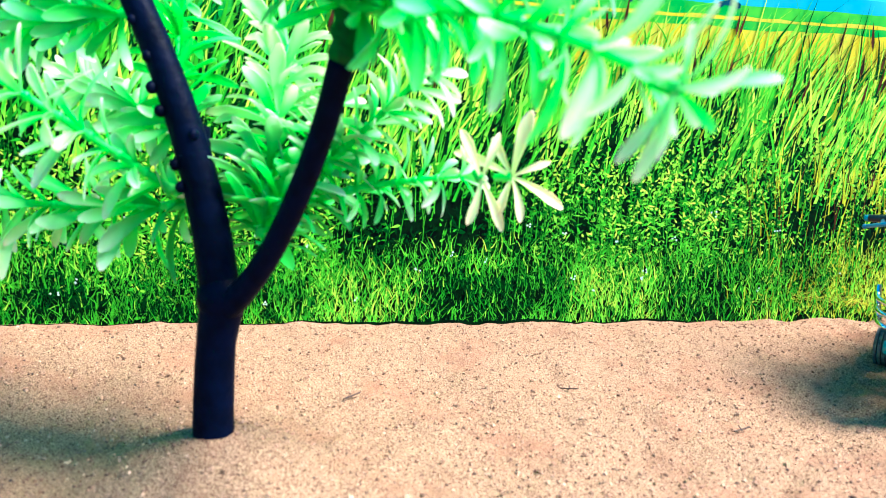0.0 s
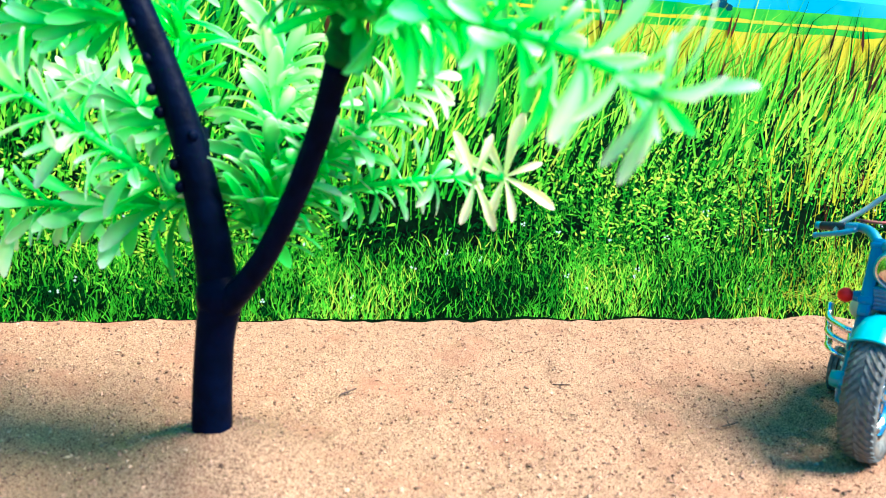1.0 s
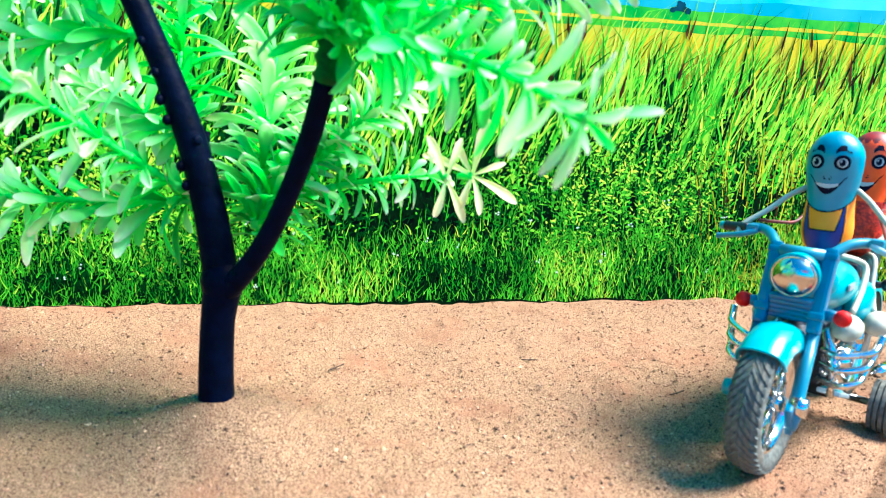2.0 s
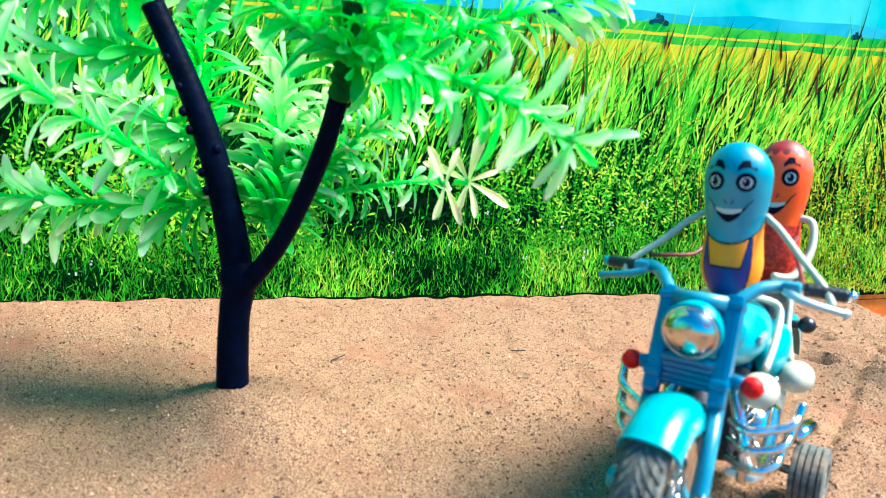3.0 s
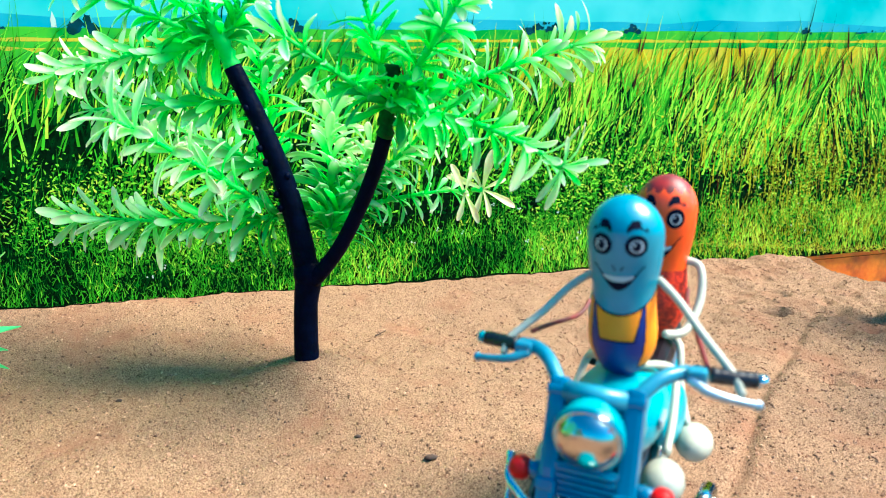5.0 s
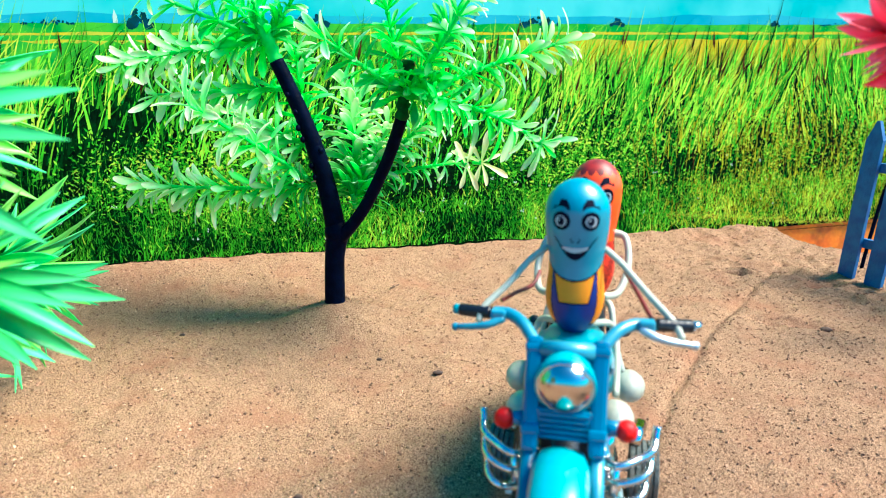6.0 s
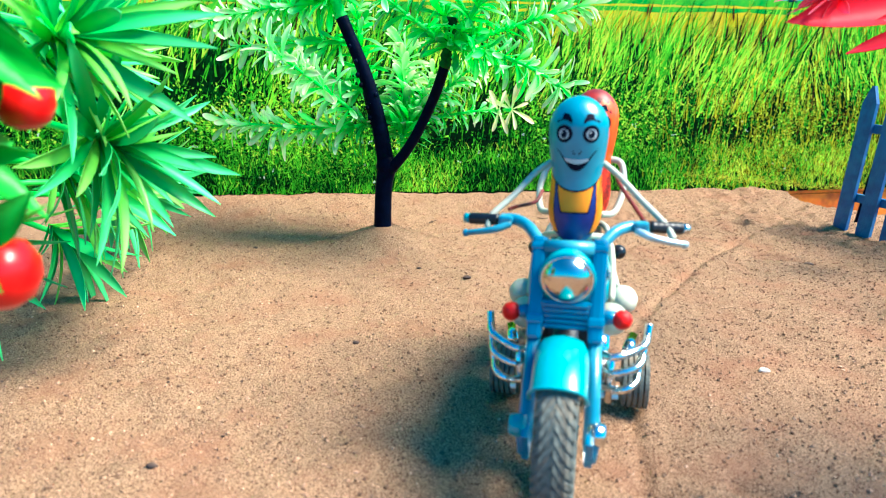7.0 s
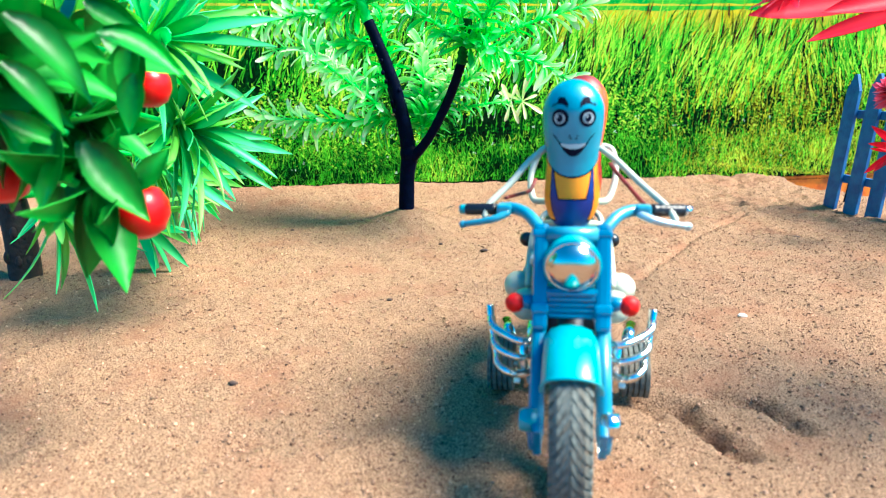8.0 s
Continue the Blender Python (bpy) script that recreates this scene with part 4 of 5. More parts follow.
    for z in (20, 23, 26, 29, 32, 35):
        s.lathe([(0.0042, -0.0006), (0.0050, 0), (0.0042, 0.0006)], Matrix.Translation(mm(0, -49, z)), 16)
    s.tube([mm(0, -49, 18), mm(0, -49, 44)], 0.0036, 12)
    part("shock_spring", s, DARK, bike)
    part("down_tube", Shape().tube([mm(0, -50, 46), mm(0, -46, 24)], 0.0024, 10), DARK, bike)
    # rear fender
    s = Shape()
    verts, faces = [], []
    for i in range(13):
        a = radians(20 + 150 * i / 12)
        for x, h in ((-7.5, -3), (-7, 1), (-3.5, 2.4), (0, 2.8), (3.5, 2.4), (7, 1), (7.5, -3)):
            verts.append(mm(x, 34 - (24 + h) * math.cos(a), 22 + (24 + h) * math.sin(a)))
    for i in range(12):
        for j in range(6):
            faces.append((i * 7 + j, i * 7 + j + 1, i * 7 + j + 8, i * 7 + j + 7))
    s.add(verts, faces)
    part("rear_fender", s, TEAL, bike, "turquoise rear fender")

    # handlebars
    s = Shape()
    s.curve([mm(-19.5, -43, 72.6), mm(-15.5, -44, 72.8), mm(-11.5, -47.5, 71.8), mm(-7.8, -51.5, 68.5), mm(-5.5, -52.5, 67.5)], 0.0016, 12)
    s.curve([mm(19.5, -43, 72.0), mm(15.5, -44, 72.4), mm(11.5, -47.5, 71.6), mm(7.8, -51.5, 68.5), mm(5.5, -52.5, 67.5)], 0.0016, 12)
    s.tube([mm(-6.5, -52.3, 67.7), mm(6.5, -52.3, 67.7)], 0.0021, 12)
    bars = part("handlebar", s, BAR, bike, "pale blue handlebar")
    for sg in (-1, 1):
        s = Shape().tube([mm(sg * (20.5 + 0.5 * k), -42.6 + 0.124 * k, 72.3 - 0.03 * k) for k in range(18)], [0.00170 if k % 3 else 0.00160 for k in range(18)], 12)
        part("grip", s, BLACK, bars, "black rubber grip")
        part("end_cap", Shape().tube([mm(sg * 29.0, -40.5, 71.8), mm(sg * 30.8, -40, 71.7)], 0.0014, 12), TEAL if sg < 0 else CHROME, bars)
        s = Shape().curve([mm(sg * 17, -45.5, 72.0), mm(sg * 20.5, -47, 70.6), mm(sg * 24.5, -46.5, 69.6), mm(sg * 29.6, -44.6, 68.4)], [0.0011, 0.0010, 0.0009, 0.0008], 10)
        s.ball(mm(sg * 29.6, -44.6, 68.4), 0.0011, 0, 10, 6)
        part("brake_lever", s, BAR if sg < 0 else SILVER, bars, "thin curved brake lever")
        part("lever_mount", Shape().box(mm(sg * 18.2, -44.6, 72.6), mm(4.0, 3.6, 3.0), 0.0008), BAR, bars)
        # red lamps on stalks
        s = Shape().tube([mm(sg * 9.5, -56.5, 50.5), mm(sg * 14.0, -55.5, 50.3)], [0.0022, 0.0015], 10)
        lamp = part("turn_signal", s, BLUE, bike)
        s = Shape().lathe([(0, -0.0022), (0.0021, -0.0018), (0.0026, 0.0), (0.0024, 0.0012), (0.0014, 0.0020), (0, 0.0023)], Matrix.Translation(mm(sg * 14.5, -56.5, 50.3)) @ Matrix.Rotation(radians(90), 4, "X"), 16)
        part("red_glass", s, REDLAMP, lamp, "red turn signal glass")
        # crash guard: three bars bowed to an upright
        guard = None
        for k, (z, y, x) in enumerate(((40.2, -41.5, 22.4), (35.4, -44.0, 21.4), (30.6, -46.5, 20.2))):
            s = Shape().curve([mm(sg * 8, -46, z - 3.6), mm(sg * 13, -50, z - 3.6), mm(sg * (x - 3.4), y - 5.0, z - 2.6), mm(sg * (x - 0.6), y - 2.6, z - 1.4), mm(sg * x, y, z)], 0.00112, 10)
            if guard is None:
                guard = part("crash_guard", s, CHROME, bike, "chrome crash guard of three bowed bars")
            else:
                part("guard_bar", s, CHROME, guard)
        part("guard_post", Shape().curve([mm(sg * 22.9, -39.5, 43.2), mm(sg * 22.4, -41.3, 40), mm(sg * 21.4, -43.8, 35.3), mm(sg * 19.9, -46.8, 29.2)], 0.0012, 10), CHROME, guard)
        part("guard_post", Shape().tube([mm(sg * 12.6, -49.8, 36.8), mm(sg * 12.6, -47.5, 22.0)], 0.0012, 10), CHROME, guard)
        part("passenger_peg", Shape().tube([mm(sg * 9, 10, 49.8), mm(sg * 13.5, 10, 50.6)], 0.0013, 10).ball(mm(sg * 14.8, 10, 50.7), 0.0026), BLACK, bike, "black ball-ended peg")
    return bike, front, rear, trainers


# ---------- dolls ----------
def doll_surface(cx, cy, z0, z1, r, lean):
    """A capsule-like body: returns radius and centre at a height fraction, for the painted features too."""
    def ring(t):
        bulge = 1 + 0.05 * math.cos((t - 0.78) * 9) - 0.06 * math.exp(-((t - 0.5) / 0.12) ** 2)
        if t < 0.30:
            q = max(0.0, 1 - ((0.30 - t) / 0.30) ** 2) ** 0.6 * 0.9 + 0.1 * (t > 0)
        elif t > 0.80:
            q = math.sqrt(max(0.0, 1 - ((t - 0.80) / 0.20) ** 2))
        else:
            q = 1.0
        return max(r * bulge * q, 1e-5), Vector((cx + lean[0] * t, cy + lean[1] * t, z0 + (z1 - z0) * t))
    return ring


def build_doll(name, label, cx, cy, z0, z1, r, lean, painted, arms, legs):
    s = Shape()
    ring = doll_surface(cx, cy, z0, z1, r, lean)
    rows, seg = 280, 240
    verts = []
    for i in range(rows + 1):
        rr, c = ring(i / rows)
        for k in range(seg):
            a = 2 * math.pi * k / seg
            verts.append(c + Vector((rr * math.sin(a), -rr * math.cos(a) * 0.96, 0)))
    k0 = len(s.v)
    s.v += [tuple(p) for p in verts]
    for i in range(rows):
        for k in range(seg):
            t, a = (i + 0.5) / rows, (k + 0.5) / seg * 2 * math.pi
            a = a if a < math.pi else a - 2 * math.pi
            b = i * seg
            s.f.append((k0 + b + k, k0 + b + (k + 1) % seg, k0 + b + seg + (k + 1) % seg, k0 + b + seg + k))
            s.m.append(painted(t, a))
            s.s.append(True)

    def on(t, a, lift=0.0):
        rr, c = ring(t)
        return c + Vector(((rr + lift) * math.sin(a), -(rr * 0.96 + lift) * math.cos(a), 0))

    def patch(points, slot, lift):
        s.add([on(t, a, lift) for t, a in points], [tuple(range(len(points)))], slot)

    def disc(t0, a0, dt, da, slot, lift, n=18):
        c = [(t0, a0)]
        ringp = [(t0 + dt * math.sin(2 * math.pi * k / n), a0 + da * math.cos(2 * math.pi * k / n)) for k in range(n)]
        s.add([on(t, a, lift) for t, a in c + ringp], [(0, 1 + k, 1 + (k + 1) % n) for k in range(n)], slot)

    def stroke(pts, widths, slot, lift):
        up, dn = [], []
        for (t, a), w in zip(pts, widths):
            up.append((t + w, a))
            dn.append((t - w, a))
        n = len(pts)
        s.add([on(t, a, lift) for t, a in up + dn], [(i, i + n, i + n + 1, i + 1) for i in range(n - 1)], slot)

    L = 0.00012
    for sg in (-1, 1):
        disc(0.770, sg * 0.46, 0.056, 0.300, 3, L)
        disc(0.768, sg * 0.46, 0.034, 0.185, 4, 2 * L)
        disc(0.769, sg * 0.45, 0.029, 0.120, 5, 3 * L)
        disc(0.769, sg * 0.45, 0.021, 0.090, 3, 4 * L)
        disc(0.778, sg * 0.45 - 0.05, 0.008, 0.030, 4, 5 * L, 8)
        stroke([(0.845, sg * 0.20), (0.872, sg * 0.34), (0.876, sg * 0.54), (0.842, sg * 0.78)], [0.013, 0.021, 0.020, 0.007], 3, L)
        disc(0.645, sg * 0.09, 0.006, 0.04, 3, L, 8)
        stroke([(0.665, sg * 0.10), (0.658, sg * 0.15), (0.648, sg * 0.17)], [0.004, 0.003, 0.003], 3, L)
        stroke([(0.650, sg * 0.62), (0.660, sg * 0.70), (0.674, sg * 0.74)], [0.004, 0.005, 0.003], 3, L)
    smile = [(0.652 - 0.100 * (1 - (q / 0.62) ** 2), q) for q in [-0.62 + 0.124 * i for i in range(11)]]
    stroke(smile, [0.006, 0.009, 0.014, 0.019, 0.022, 0.024, 0.022, 0.019, 0.014, 0.009, 0.006], 3, L)
    n = 11
    teeth = [(0.600 - 0.024 * (1 - (q / 0.42) ** 2), q) for q in [-0.42 + 0.084 * i for i in range(n)]]
    top = [(0.614 - 0.006 * (1 - (q / 0.42) ** 2), q) for _, q in teeth]
    s.add([on(t, a, 2 * L) for t, a in top + teeth], [(i, i + n, i + n + 1, i + 1) for i in range(n - 1)], 4)
    for pts, rad in arms:
        s.curve([mm(*p) for p in pts], rad, 10, 6)
        s.ball(mm(*pts[-1]), rad * 1.05, 6, 10, 6)
    for pts, rad, foot in legs:
        s.curve([mm(*p) for p in pts], rad, 10, 6)
        if foot:
            s.ball(mm(*foot), mm(4.8, 6.6, 4.5), 6, 16, 10)
    ob = new(name, s.mesh(name, painted.slots))
    return tagged(ob, label, "doll")


def blue_paint(t, a):
    """Slots: 0 shell, 1 overall, 2 shirt, 3 ink lines."""
    b = abs(a)
    chin = 0.390 + 0.135 * (1 - math.cos(min(b, 1.57)))
    if t > chin + 0.012:
        return 0
    if t > chin:
        return 3
    bib = 0.48 + 1.6 * (t - 0.25)
    if t > 0.257 and b < bib:
        return 2
    if t > 0.245 and b < bib + 0.05:
        return 3
    strap = 0.84 + 0.35 * (t - 0.28)
    if t > 0.10 and strap + 0.05 < b < 1.9:
        return 2
    if t > 0.09 and strap < b < 1.95:
        return 3
    return 1


def red_paint(t, a):
    fringe = 0.935 - 0.030 * abs(math.sin(a * 7)) if abs(a) < 1.2 else 0.93
    if t > fringe:
        return 7
    return 1 if t < 0.46 else 0


blue_paint.slots = [DOLLBLUE, OVERALL, YELLOW, INK, EYEWHITE, EYEGREY, WIRE, HAIR]
red_paint.slots = [DOLLRED, DRESS, YELLOW, INK, EYEWHITE, EYEGREY, WIRE, HAIR]


def build_dolls():
    blue = build_doll("blue_doll", "blue painted peanut doll in dark blue overalls gripping the handlebar", 0, -0.0265, 0.0625, 0.1063, 0.0080, (0, -0.0040), blue_paint,
                      [([(-7.5, -28, 87.2), (-12, -31, 84), (-17, -36, 78.5), (-22.5, -41.5, 73.5), (-23.5, -43.5, 70.5)], 0.0009),
                       ([(7.5, -28, 87.2), (12, -31, 84), (18, -36, 78.5), (24.5, -41.5, 73.0), (26.5, -43.5, 70.0)], 0.0009)],
                      [([(-4, -24, 64.5), (-10.5, -15, 61), (-12.2, -22, 54), (-12.2, -32, 47)], 0.0010, (-12.4, -37, 43)),
                       ([(4, -24, 64.5), (10.5, -15, 61), (12.2, -22, 54), (12.2, -32, 47)], 0.0010, (12.4, -37, 43))])
    red = build_doll("red_doll", "red painted peanut doll with dark hair seated behind the blue one", 0.0025, 0.0085, 0.0600, 0.1072, 0.0078, (0.0012, -0.002), red_paint,
                     [([(-5, 7, 84), (-10, 6, 82.5), (-13, 1, 75), (-12, -6, 68.5), (-8, -11, 68.5)], 0.0011),
                      ([(9.5, 7, 84), (13.5, 6, 82.5), (14.5, 1, 75), (12, -6, 68.5), (8, -11, 68.5)], 0.0011)],
                     [([(-3, 9, 61.5), (-9, 4, 60.5), (-11, -2, 52), (-14.5, -9, 43.5)], 0.0010, (-16.5, -10, 40)),
                      ([(6, 9, 61.5), (10, 4, 60.5), (11.5, -2, 52), (14.5, -9, 43.5)], 0.0010, (16.5, -10, 40))])
    wires = []
    for pts in ([(-18, -40, 75), (-16, -30, 74), (-12.5, -20, 73.5), (-11, -14, 76)], [(20, -40, 72), (17, -30, 75), (13, -18, 79), (12, -8, 80)]):
        wire = part("brown_wire", Shape().curve([mm(*p) for p in pts], 0.0006, 8), BROWNWIRE)
        wires.append(tagged(wire, "thin dark red wire behind the handlebar grip", "wire", "brown wires on the motorcycle"))
    return blue, red, wires


bike, front_wheel, rear_wheel, trainers = build_motorcycle()
blue_doll, red_doll, brown_wires = build_dolls()


# ---------- fence ----------
def build_fence():
    fence = thing("fence", "blue painted wooden picket fence stuck in the sand", "fence")
    a, step = Vector((0.2735, 0.2270, 0)), Vector((0.0058, -0.0192, 0))
    d = step.normalized()
    nrm = Vector((-d.y, d.x, 0))
    if nrm.x > 0:
        nrm = -nrm
    wide, thick = 0.0115, 0.0026
    rng = random.Random(3)
    for k in range(8):
        p = a + step * k
        h = 0.1045 + rng.uniform(-0.002, 0.002)
        z0 = float(sand_height(p.x, p.y)) - 0.008
        s = Shape()
        out = [(-wide / 2, z0), (wide / 2, z0), (wide / 2, h - 0.012), (wide * 0.08, h), (-wide * 0.08, h), (-wide / 2, h - 0.012)]
        tilt = 0.085 + rng.uniform(-0.012, 0.012)
        f = [p + d * (u + tilt * z) + Vector((0, 0, z)) + nrm * thick / 2 for u, z in out]
        b = [q - nrm * thick for q in f]
        n = len(out)
        s.add(f + b, [tuple(range(n)), tuple(range(2 * n - 1, n - 1, -1))] + [(i, i + n, (i + 1) % n + n, (i + 1) % n) for i in range(n)], 0, False)
        part("picket", s, FENCE, fence)
    for z in (0.024, 0.074):
        mid = a + step * 3.5 - nrm * 0.0030 + d * 0.085 * z
        m = Matrix((d, nrm, Vector((0, 0, 1)))).transposed()
        part("rail", Shape().box(Vector((mid.x, mid.y, z)), (step.length * 7.6, 0.0030, 0.0062), 0.0005, 0, m), FENCE, fence)


build_fence()


# ---------- leafy bush, fruit tree, flowers ----------
BLADES = [leaf_mesh("blade", mt, w, d, f, "blade", 6) for mt in (BLADE, BLADE, BLADEB) for w, d, f in ((0.125, 0.16, 0.18), (0.110, 0.34, 0.14), (0.130, 0.04, 0.20))]
BROADS = [leaf_mesh("broad_leaf", BROAD, w, d, f, "broad", 7) for w, d, f in ((0.44, 0.22, 0.20), (0.38, 0.38, 0.24), (0.46, 0.10, 0.16))]
PETALS = {"pink": [leaf_mesh("petal", PINK, w, d, 0.12, "blade", 4) for w, d in ((0.32, 0.12), (0.28, -0.1))],
          "red": [leaf_mesh("petal", REDPETAL, w, d, 0.12, "blade", 8) for w, d in ((0.22, 0.05), (0.20, 0.10))]}


def rosette(parent, name, leaf_name, meshes, at, axis, count, length, rng, spread=1.2, stem_mat=None, foot=None):
    """Leaves bursting from one point round an axis, on a twig from foot."""
    at, axis = Vector(at), Vector(axis).normalized()
    s = Shape()
    foot = Vector(foot) if foot is not None else at - axis * 0.01
    s.curve([foot, foot.lerp(at, 0.5) + Vector((0, 0, 0.006)), at], [0.0022, 0.0017, 0.0012], 8)
    twig = part(name, s, stem_mat or STEM, parent)
    side = axis.orthogonal().normalized()
    for k in range(count):
        turn = 2.39996 * k + rng.gauss(0, 0.2)
        open_ = spread * math.sqrt((k + 0.5) / count) * rng.uniform(0.85, 1.15)
        out = Matrix.Rotation(turn, 3, axis) @ side
        d = axis * math.cos(open_) + out * math.sin(open_) + Vector((0, 0, -0.10))
        start = at - axis * 0.010 * (k / count)
        place_leaf(leaf_name, rng.choice(meshes), twig, frame_along(start, d, rng.gauss(0, 0.35), length * rng.uniform(0.7, 1.15), axis))
    return twig


def build_bush():
    rng = random.Random(12)
    base = Vector((-0.271, 0.042, float(sand_height(-0.271, 0.042)) - 0.003))
    bush = thing("leafy_tree", "plastic tree with tufts of long pointed green leaves", "tree", at=base)
    s = Shape()
    s.curve([Vector((0, 0, 0)), Vector((0.001, 0, 0.03)), Vector((-0.004, 0.002, 0.07)), Vector((0.0, 0, 0.12)), Vector((0.01, 0.0, 0.17))], [0.0088, 0.0082, 0.0078, 0.0066, 0.0045], 14)
    for k in range(26):
        z = rng.uniform(0.005, 0.15)
        a = rng.uniform(0, 6.28)
        s.ball(Vector((0.0078 * math.cos(a), 0.0078 * math.sin(a), z)), (0.0022, 0.0022, 0.004), 0, 8, 5)
    part("trunk", s, BROWNBARK, bush)
    for at, axis, n, ln in (((-0.134, -0.030, 0.088), (1, -0.25, -0.15), 24, 0.041), ((-0.169, 0.005, 0.072), (0.9, 0.1, -0.30), 22, 0.042), ((-0.190, 0.075, 0.060), (0.75, 0.5, -0.25), 20, 0.046),
                            ((-0.196, -0.030, 0.052), (0.5, -0.1, -0.7), 12, 0.040), ((-0.138, -0.040, 0.124), (0.9, -0.2, 0.20), 20, 0.042), ((-0.178, 0.020, 0.118), (0.9, 0.2, 0.15), 22, 0.046),
                            ((-0.215, 0.120, 0.045), (0.45, 0.8, -0.45), 18, 0.045), ((-0.185, 0.000, 0.165), (0.7, 0.0, 0.6), 18, 0.050), ((-0.210, 0.085, 0.130), (0.6, 0.6, 0.4), 16, 0.048),
                            ((-0.245, 0.160, 0.030), (0.3, 0.75, -0.4), 14, 0.042), ((-0.200, 0.040, 0.035), (0.6, 0.2, -0.7), 14, 0.042), ((-0.23, -0.03, 0.10), (-0.2, -0.9, 0.2), 14, 0.048)):
        rosette(bush, "twig", "blade", BLADES, Vector(at) - base, axis, round(n * 1.6), ln * 1.05, rng, 1.15, STEM, Vector((0.002, 0.0, min(max(at[2] + 0.01, 0.05), 0.16))))


def build_fruit_tree():
    rng = random.Random(31)
    base = Vector((-0.215, -0.135, -0.003))
    tree = thing("fruit_tree", "small fruit tree with broad glossy leaves and red apples", "tree", at=base)
    s = Shape()
    s.curve([Vector((0, 0, 0)), Vector((0.002, 0, 0.04)), Vector((0.0, 0, 0.09)), Vector((0.012, 0, 0.13))], [0.007, 0.0062, 0.0055, 0.0035], 12)
    part("trunk", s, BROWNBARK, tree)
    for at, axis, n, ln in (((-0.118, -0.128, 0.098), (0.9, 0.1, -0.25), 9, 0.027), ((-0.112, -0.140, 0.080), (0.6, -0.2, -0.6), 7, 0.026), ((-0.132, -0.118, 0.118), (0.8, 0.3, 0.25), 9, 0.029),
                            ((-0.128, -0.148, 0.112), (0.7, -0.2, 0.1), 8, 0.030), ((-0.140, -0.155, 0.128), (0.6, -0.1, 0.5), 9, 0.030),
                            ((-0.150, -0.110, 0.100), (0.5, 0.6, 0.0), 8, 0.028), ((-0.160, -0.140, 0.140), (0.4, 0.2, 0.8), 9, 0.030),
                            ((-0.130, -0.135, 0.096), (0.5, 0.1, -0.3), 7, 0.028)):
        rosette(tree, "twig", "broad_leaf", BROADS, Vector(at) - base, axis, n + 4, ln * 0.98, rng, 1.35, STEM, Vector((0.006, 0, 0.105)))
    spray = part("twig", Shape().curve([Vector((0.006, 0, 0.105)), Vector((0.06, -0.004, 0.12)), Vector((0.100, -0.008, 0.098))], [0.0022, 0.0016, 0.0010], 8), STEM, tree)
    for k, (a, b) in enumerate((((-0.1074, -0.148, 0.0936), (-0.0929, -0.150, 0.0735)), ((-0.1031, -0.146, 0.0778), (-0.1103, -0.148, 0.0620)), ((-0.0996, -0.142, 0.0807), (-0.0902, -0.140, 0.0915)),
                                ((-0.0995, -0.150, 0.1183), (-0.0805, -0.145, 0.1116)), ((-0.1174, -0.155, 0.1226), (-0.0975, -0.152, 0.1069)), ((-0.0962, -0.140, 0.1168), (-0.1004, -0.142, 0.1027)),
                                ((-0.0958, -0.142, 0.1094), (-0.0981, -0.146, 0.0947)), ((-0.1164, -0.160, 0.1121), (-0.1026, -0.158, 0.0990)), ((-0.1127, -0.150, 0.0966), (-0.1208, -0.152, 0.0762)),
                                ((-0.1170, -0.145, 0.0820), (-0.1239, -0.147, 0.0677)), ((-0.1223, -0.155, 0.1010), (-0.1094, -0.152, 0.0927)), ((-0.1109, -0.1270, 0.1205), (-0.0902, -0.1250, 0.1091)), ((-0.1005, -0.1300, 0.1181), (-0.1088, -0.1310, 0.0968)), ((-0.1161, -0.1360, 0.0927), (-0.0993, -0.1380, 0.0710)), ((-0.1271, -0.1400, 0.1247), (-0.1038, -0.1380, 0.1120)), ((-0.1276, -0.1450, 0.1113), (-0.1126, -0.1430, 0.0966)), ((-0.1183, -0.1200, 0.1292), (-0.1009, -0.1220, 0.1199)))):
        a, b = Vector(a) - base, Vector(b) - base
        facing = Vector((0.15, -1, 0.35)) if k not in (3, 4, 7) else Vector((0.2, -0.6, 1))
        place_leaf("broad_leaf", BROADS[k % 3], spray, frame_along(a, b - a, 0.15 * (k % 3 - 1), (b - a).length * 0.98, facing))
    for p, r in (((-0.1030, -0.1345, 0.0735), 0.0076), ((-0.1075, -0.1120, 0.1062), 0.0064), ((-0.1440, -0.1300, 0.0830), 0.0080), ((-0.1420, -0.120, 0.1060), 0.0080)):
        c = Vector(p) - base
        s = Shape()
        s.lathe([(0.0004, -0.86 * r), (0.35 * r, -0.97 * r), (0.75 * r, -0.72 * r), (0.98 * r, -0.18 * r), (0.97 * r, 0.3 * r), (0.72 * r, 0.75 * r), (0.35 * r, 0.9 * r), (0.05 * r, 0.74 * r)], Matrix.Translation(c), 22)
        apple = part("apple", s, APPLE, tree, "shiny red apple")
        part("stalk", Shape().tube([c + Vector((0, 0, 0.72 * r)), c + Vector((-0.001, 0, 1.7 * r))], 0.0005, 6), BROWNBARK, apple)


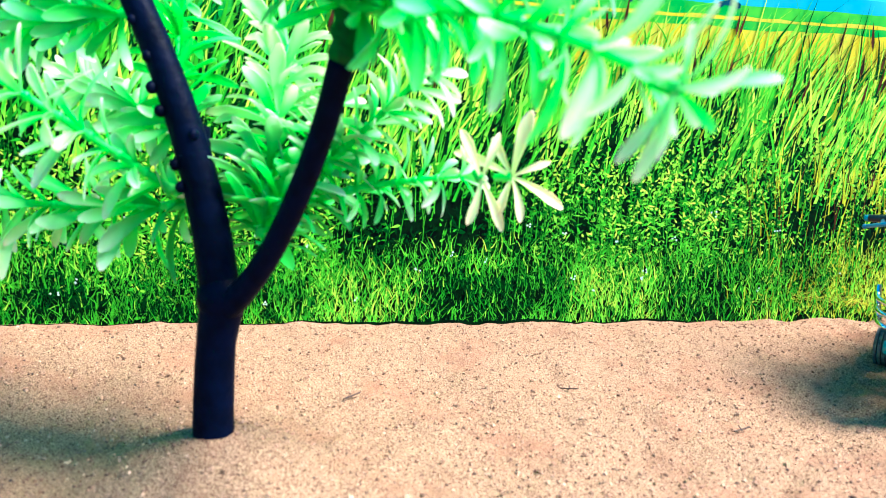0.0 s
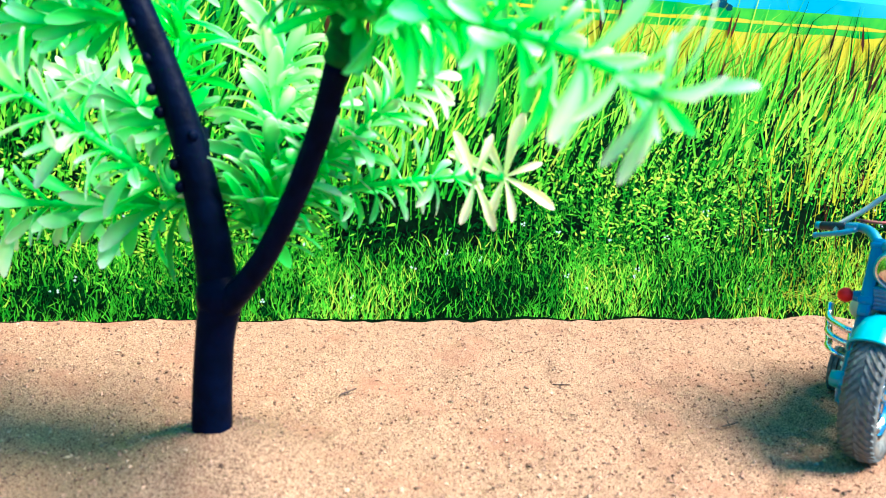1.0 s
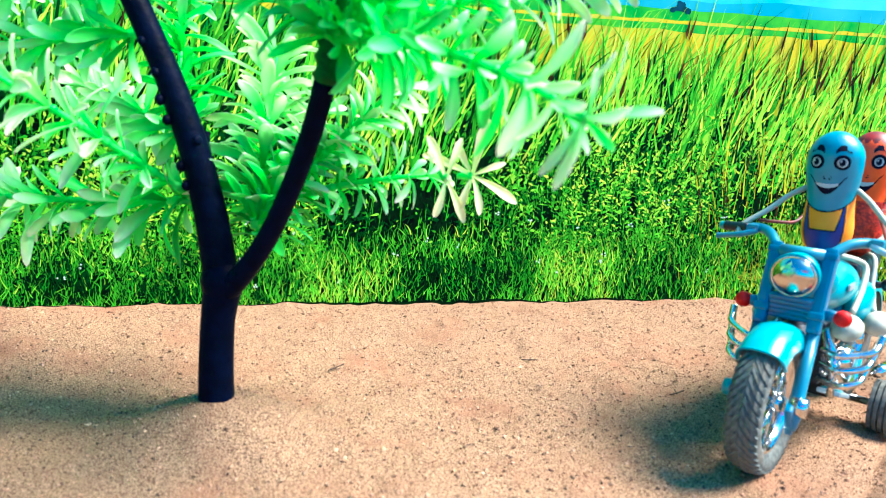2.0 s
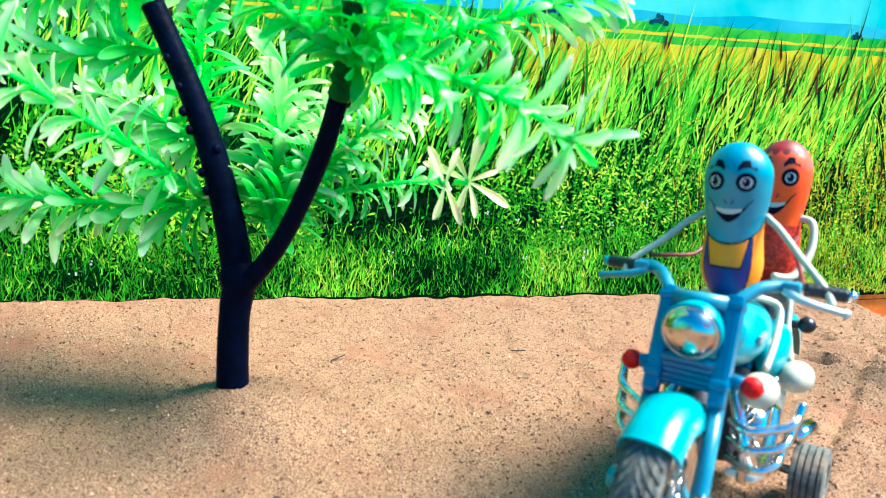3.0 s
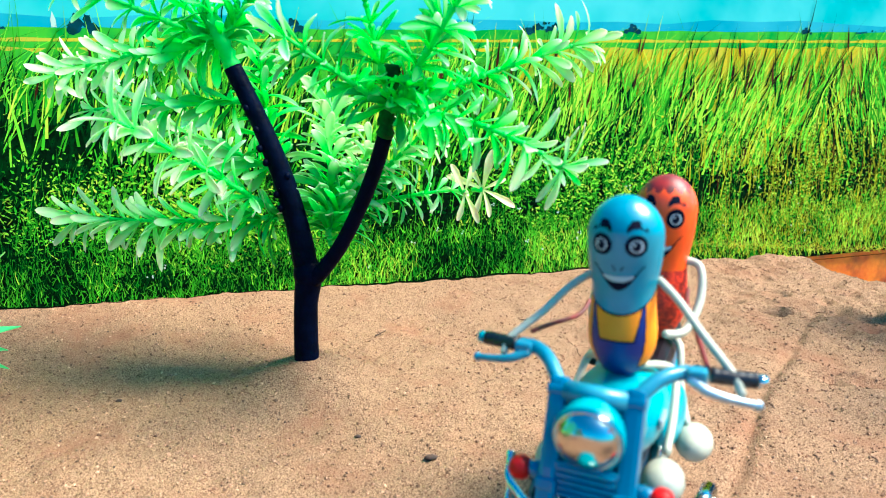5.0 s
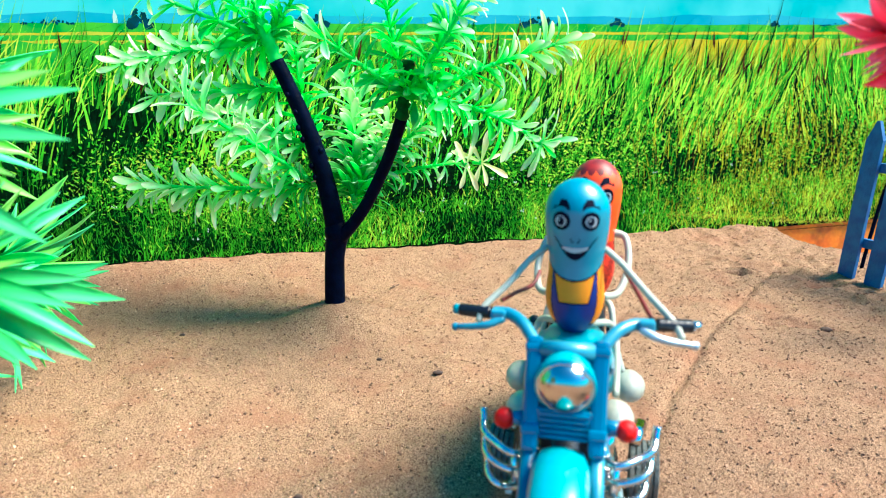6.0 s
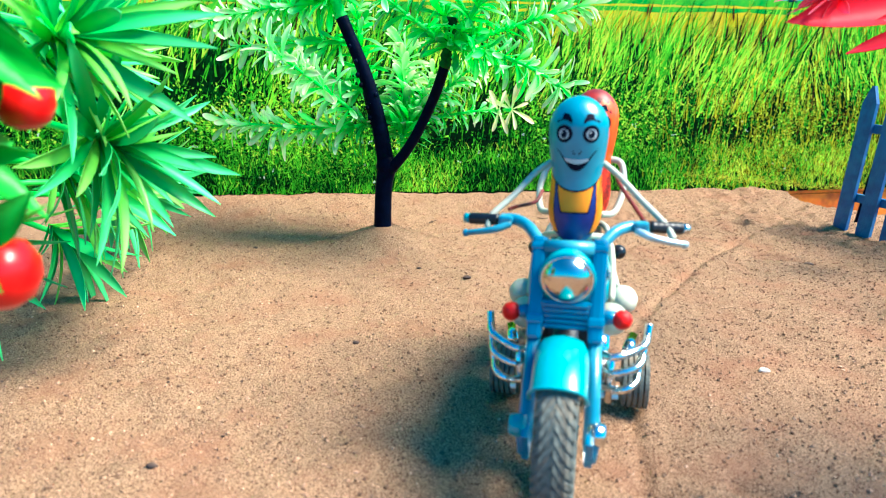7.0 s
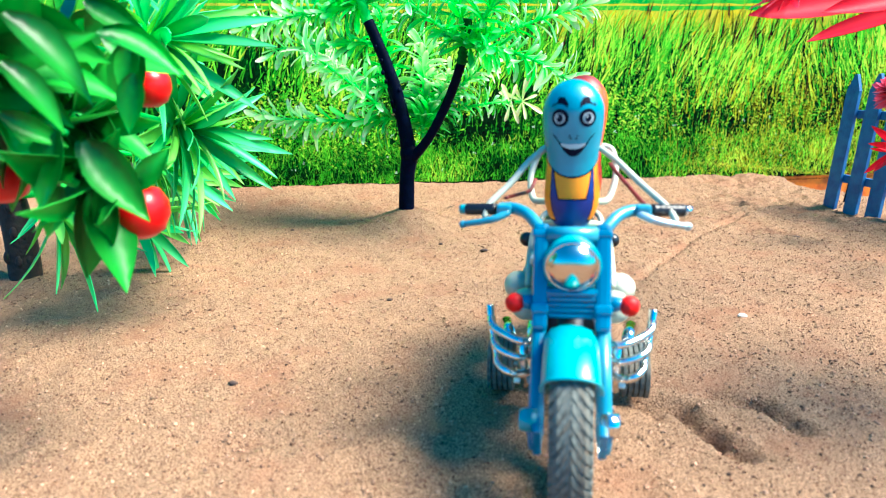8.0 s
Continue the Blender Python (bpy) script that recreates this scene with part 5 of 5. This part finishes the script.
def build_flowers():
    rng = random.Random(44)
    base = Vector((0.262, 0.030, -0.003))
    plant = thing("flower_plant", "plastic plant with long red and pink petals on a dark stem", "flower", at=base)
    s = Shape()
    s.curve([Vector((0, 0, 0)), Vector((-0.004, 0, 0.06)), Vector((-0.02, 0.0, 0.12)), Vector((-0.045, -0.01, 0.15))], [0.003, 0.0026, 0.0022, 0.0018], 10)
    part("stem", s, BARK, plant)
    top = Vector((-0.045, -0.01, 0.15))
    for at, axis, n, ln, spread, foot in (((0.1010, -0.0310, 0.1405), (-0.75, 0.10, 0.50), 30, 0.0145, 1.6, top), ((0.2400, 0.1130, 0.0940), (-0.7, -0.3, 0.5), 110, 0.0125, 1.6, Vector((-0.004, 0, 0.06)))):
        rosette(plant, "flower", "petal", PETALS["pink"], Vector(at) - base, axis, n, ln, rng, spread, PETALSTEM, foot)
    rosette(plant, "flower", "petal", PETALS["red"], Vector((0.2475, 0.112, 0.058)) - base, (-0.8, -0.3, -0.2), 14, 0.022, rng, 1.3, PETALSTEM, Vector((-0.004, 0, 0.06)))
    root = Vector((0.160, -0.030, 0.1390)) - base
    spray = part("flower", Shape().curve([top, top.lerp(root, 0.5) + Vector((0, 0, 0.003)), root], [0.0020, 0.0018, 0.0016], 8), PETALSTEM, plant)
    for k, (a, b) in enumerate((((0.0927, -0.0364, 0.1292), (0.150, -0.032, 0.1370)), ((0.112, -0.030, 0.1420), (0.160, -0.030, 0.1400)), ((0.131, -0.001, 0.1212), (0.176, -0.010, 0.1330)),
                                ((0.118, -0.044, 0.1300), (0.165, -0.034, 0.1370)), ((0.106, -0.030, 0.1340), (0.160, -0.026, 0.1400)), ((0.150, 0.004, 0.1300), (0.178, -0.012, 0.1360)))):
        a, b = Vector(a) - base, Vector(b) - base
        place_leaf("petal", PETALS["red"][k % 2], spray, frame_along(b, a - b, 0.3 * (k % 3 - 1), (a - b).length, Vector((0.1, -0.8, 0.6))))
    # unseen nearer head, added so that its petals shade sand beside the walk
    head = Vector((0.215, -0.120, 0.150)) - base
    near = part("flower", Shape().curve([top, top.lerp(head, 0.5) + Vector((0.02, 0, 0.006)), head], [0.0020, 0.0018, 0.0016], 8), PETALSTEM, plant)
    for k in range(20):
        a = 2 * math.pi * k / 20
        d = Vector((math.cos(a), math.sin(a), 0.12 * (k % 3 - 1)))
        place_leaf("petal", PETALS["red"][k % 2], near, frame_along(head, d, 0.3 * (k % 3 - 1), 0.050 + 0.008 * (k % 2), Vector((0, 0, 1))))
    wire = part("stalk", Shape().curve([Vector((0.288, 0.235, -0.006)), Vector((0.294, 0.232, 0.05)), Vector((0.302, 0.226, 0.10)), Vector((0.312, 0.22, 0.16))], 0.0012, 8), BARK)
    tagged(wire, "thin black flower stalk behind the blue fence", "stalk")


build_bush()
build_fruit_tree()
build_flowers()


# ---------- small things on the sand ----------
def build_bits():
    rng = random.Random(9)
    for x, y, ln, a in ((-0.032, 0.218, 0.007, 0.6), (0.052, 0.236, 0.008, -0.5), (0.108, 0.205, 0.006, 0.2)):
        s = Shape()
        z = float(sand_height(x, y)) + 0.0008
        d = Vector((math.cos(a), math.sin(a), 0))
        p = Vector((x, y, z))
        s.curve([p - d * ln / 2, p + Vector((0, 0, 0.0006)), p + d * ln / 2 + Vector((0, 0, 0.0014))], 0.0003, 6)
        s.tube([p, p + Vector((-d.y, d.x, 0.6)) * 0.002], 0.00022, 6)
        tagged(part("twig", s, GRIT), "tiny dark dry twig lying on the sand", "twig", "dry twigs on the sand")
    for x, y, r, mt, label in ((0.109, -0.020, 0.0024, WHITESTONE, "small white stone on the sand"), (-0.007, 0.090, 0.0026, GRIT, "small dark crumb on the sand"), (0.207, 0.140, 0.0034, GRIT, "dark clod in the sand"),
                               (-0.055, 0.001, 0.0016, GRIT, "small dark crumb on the sand"), (-0.100, -0.093, 0.0018, GRIT, "small dark crumb on the sand"), (-0.035, 0.109, 0.0016, GRIT, "small dark crumb on the sand"), (-0.145, 0.150, 0.0016, GRIT, "small dark crumb on the sand")):
        s = Shape().ball((0, 0, 0), (r, r * 0.7, r * 0.5), 0, 8, 5)
        s.v = [(px * rng.uniform(0.7, 1.2), py * rng.uniform(0.7, 1.2), pz * rng.uniform(0.7, 1.2)) for px, py, pz in s.v]
        ob = part("stone", s, mt)
        ob.location = (x, y, float(sand_height(x, y)) + r * 0.2)
        tagged(ob, label, "stone", "small stones on the sand")


build_bits()


# ---------- movement ----------
def motions():
    rows = [(t, pose(x, y, 0, 0, roll, yaw)) for t, x, y, yaw, roll in BIKE]
    for ob in (bike, blue_doll, red_doll, *brown_wires):
        walk(ob, rows)
    ts = [k * 0.25 for k in range(33)]
    px = np.interp(ts, [r[0] for r in BIKE], [r[1] for r in BIKE])
    py = np.interp(ts, [r[0] for r in BIKE], [r[2] for r in BIKE])
    run = np.concatenate([[0], np.cumsum(np.hypot(np.diff(px), np.diff(py)))])
    for wheel, radius in ((front_wheel, 0.024), (rear_wheel, 0.022), (trainers[0], 0.0094), (trainers[1], 0.0094)):
        at = wheel.location.copy()
        n = 33 if radius > 0.02 else 97
        tt = np.linspace(0, 8, n)
        rr = np.interp(tt, ts, run)
        walk(wheel, [(float(t), pose(*at, math.degrees(d / radius))) for t, d in zip(tt, rr)])


motions()
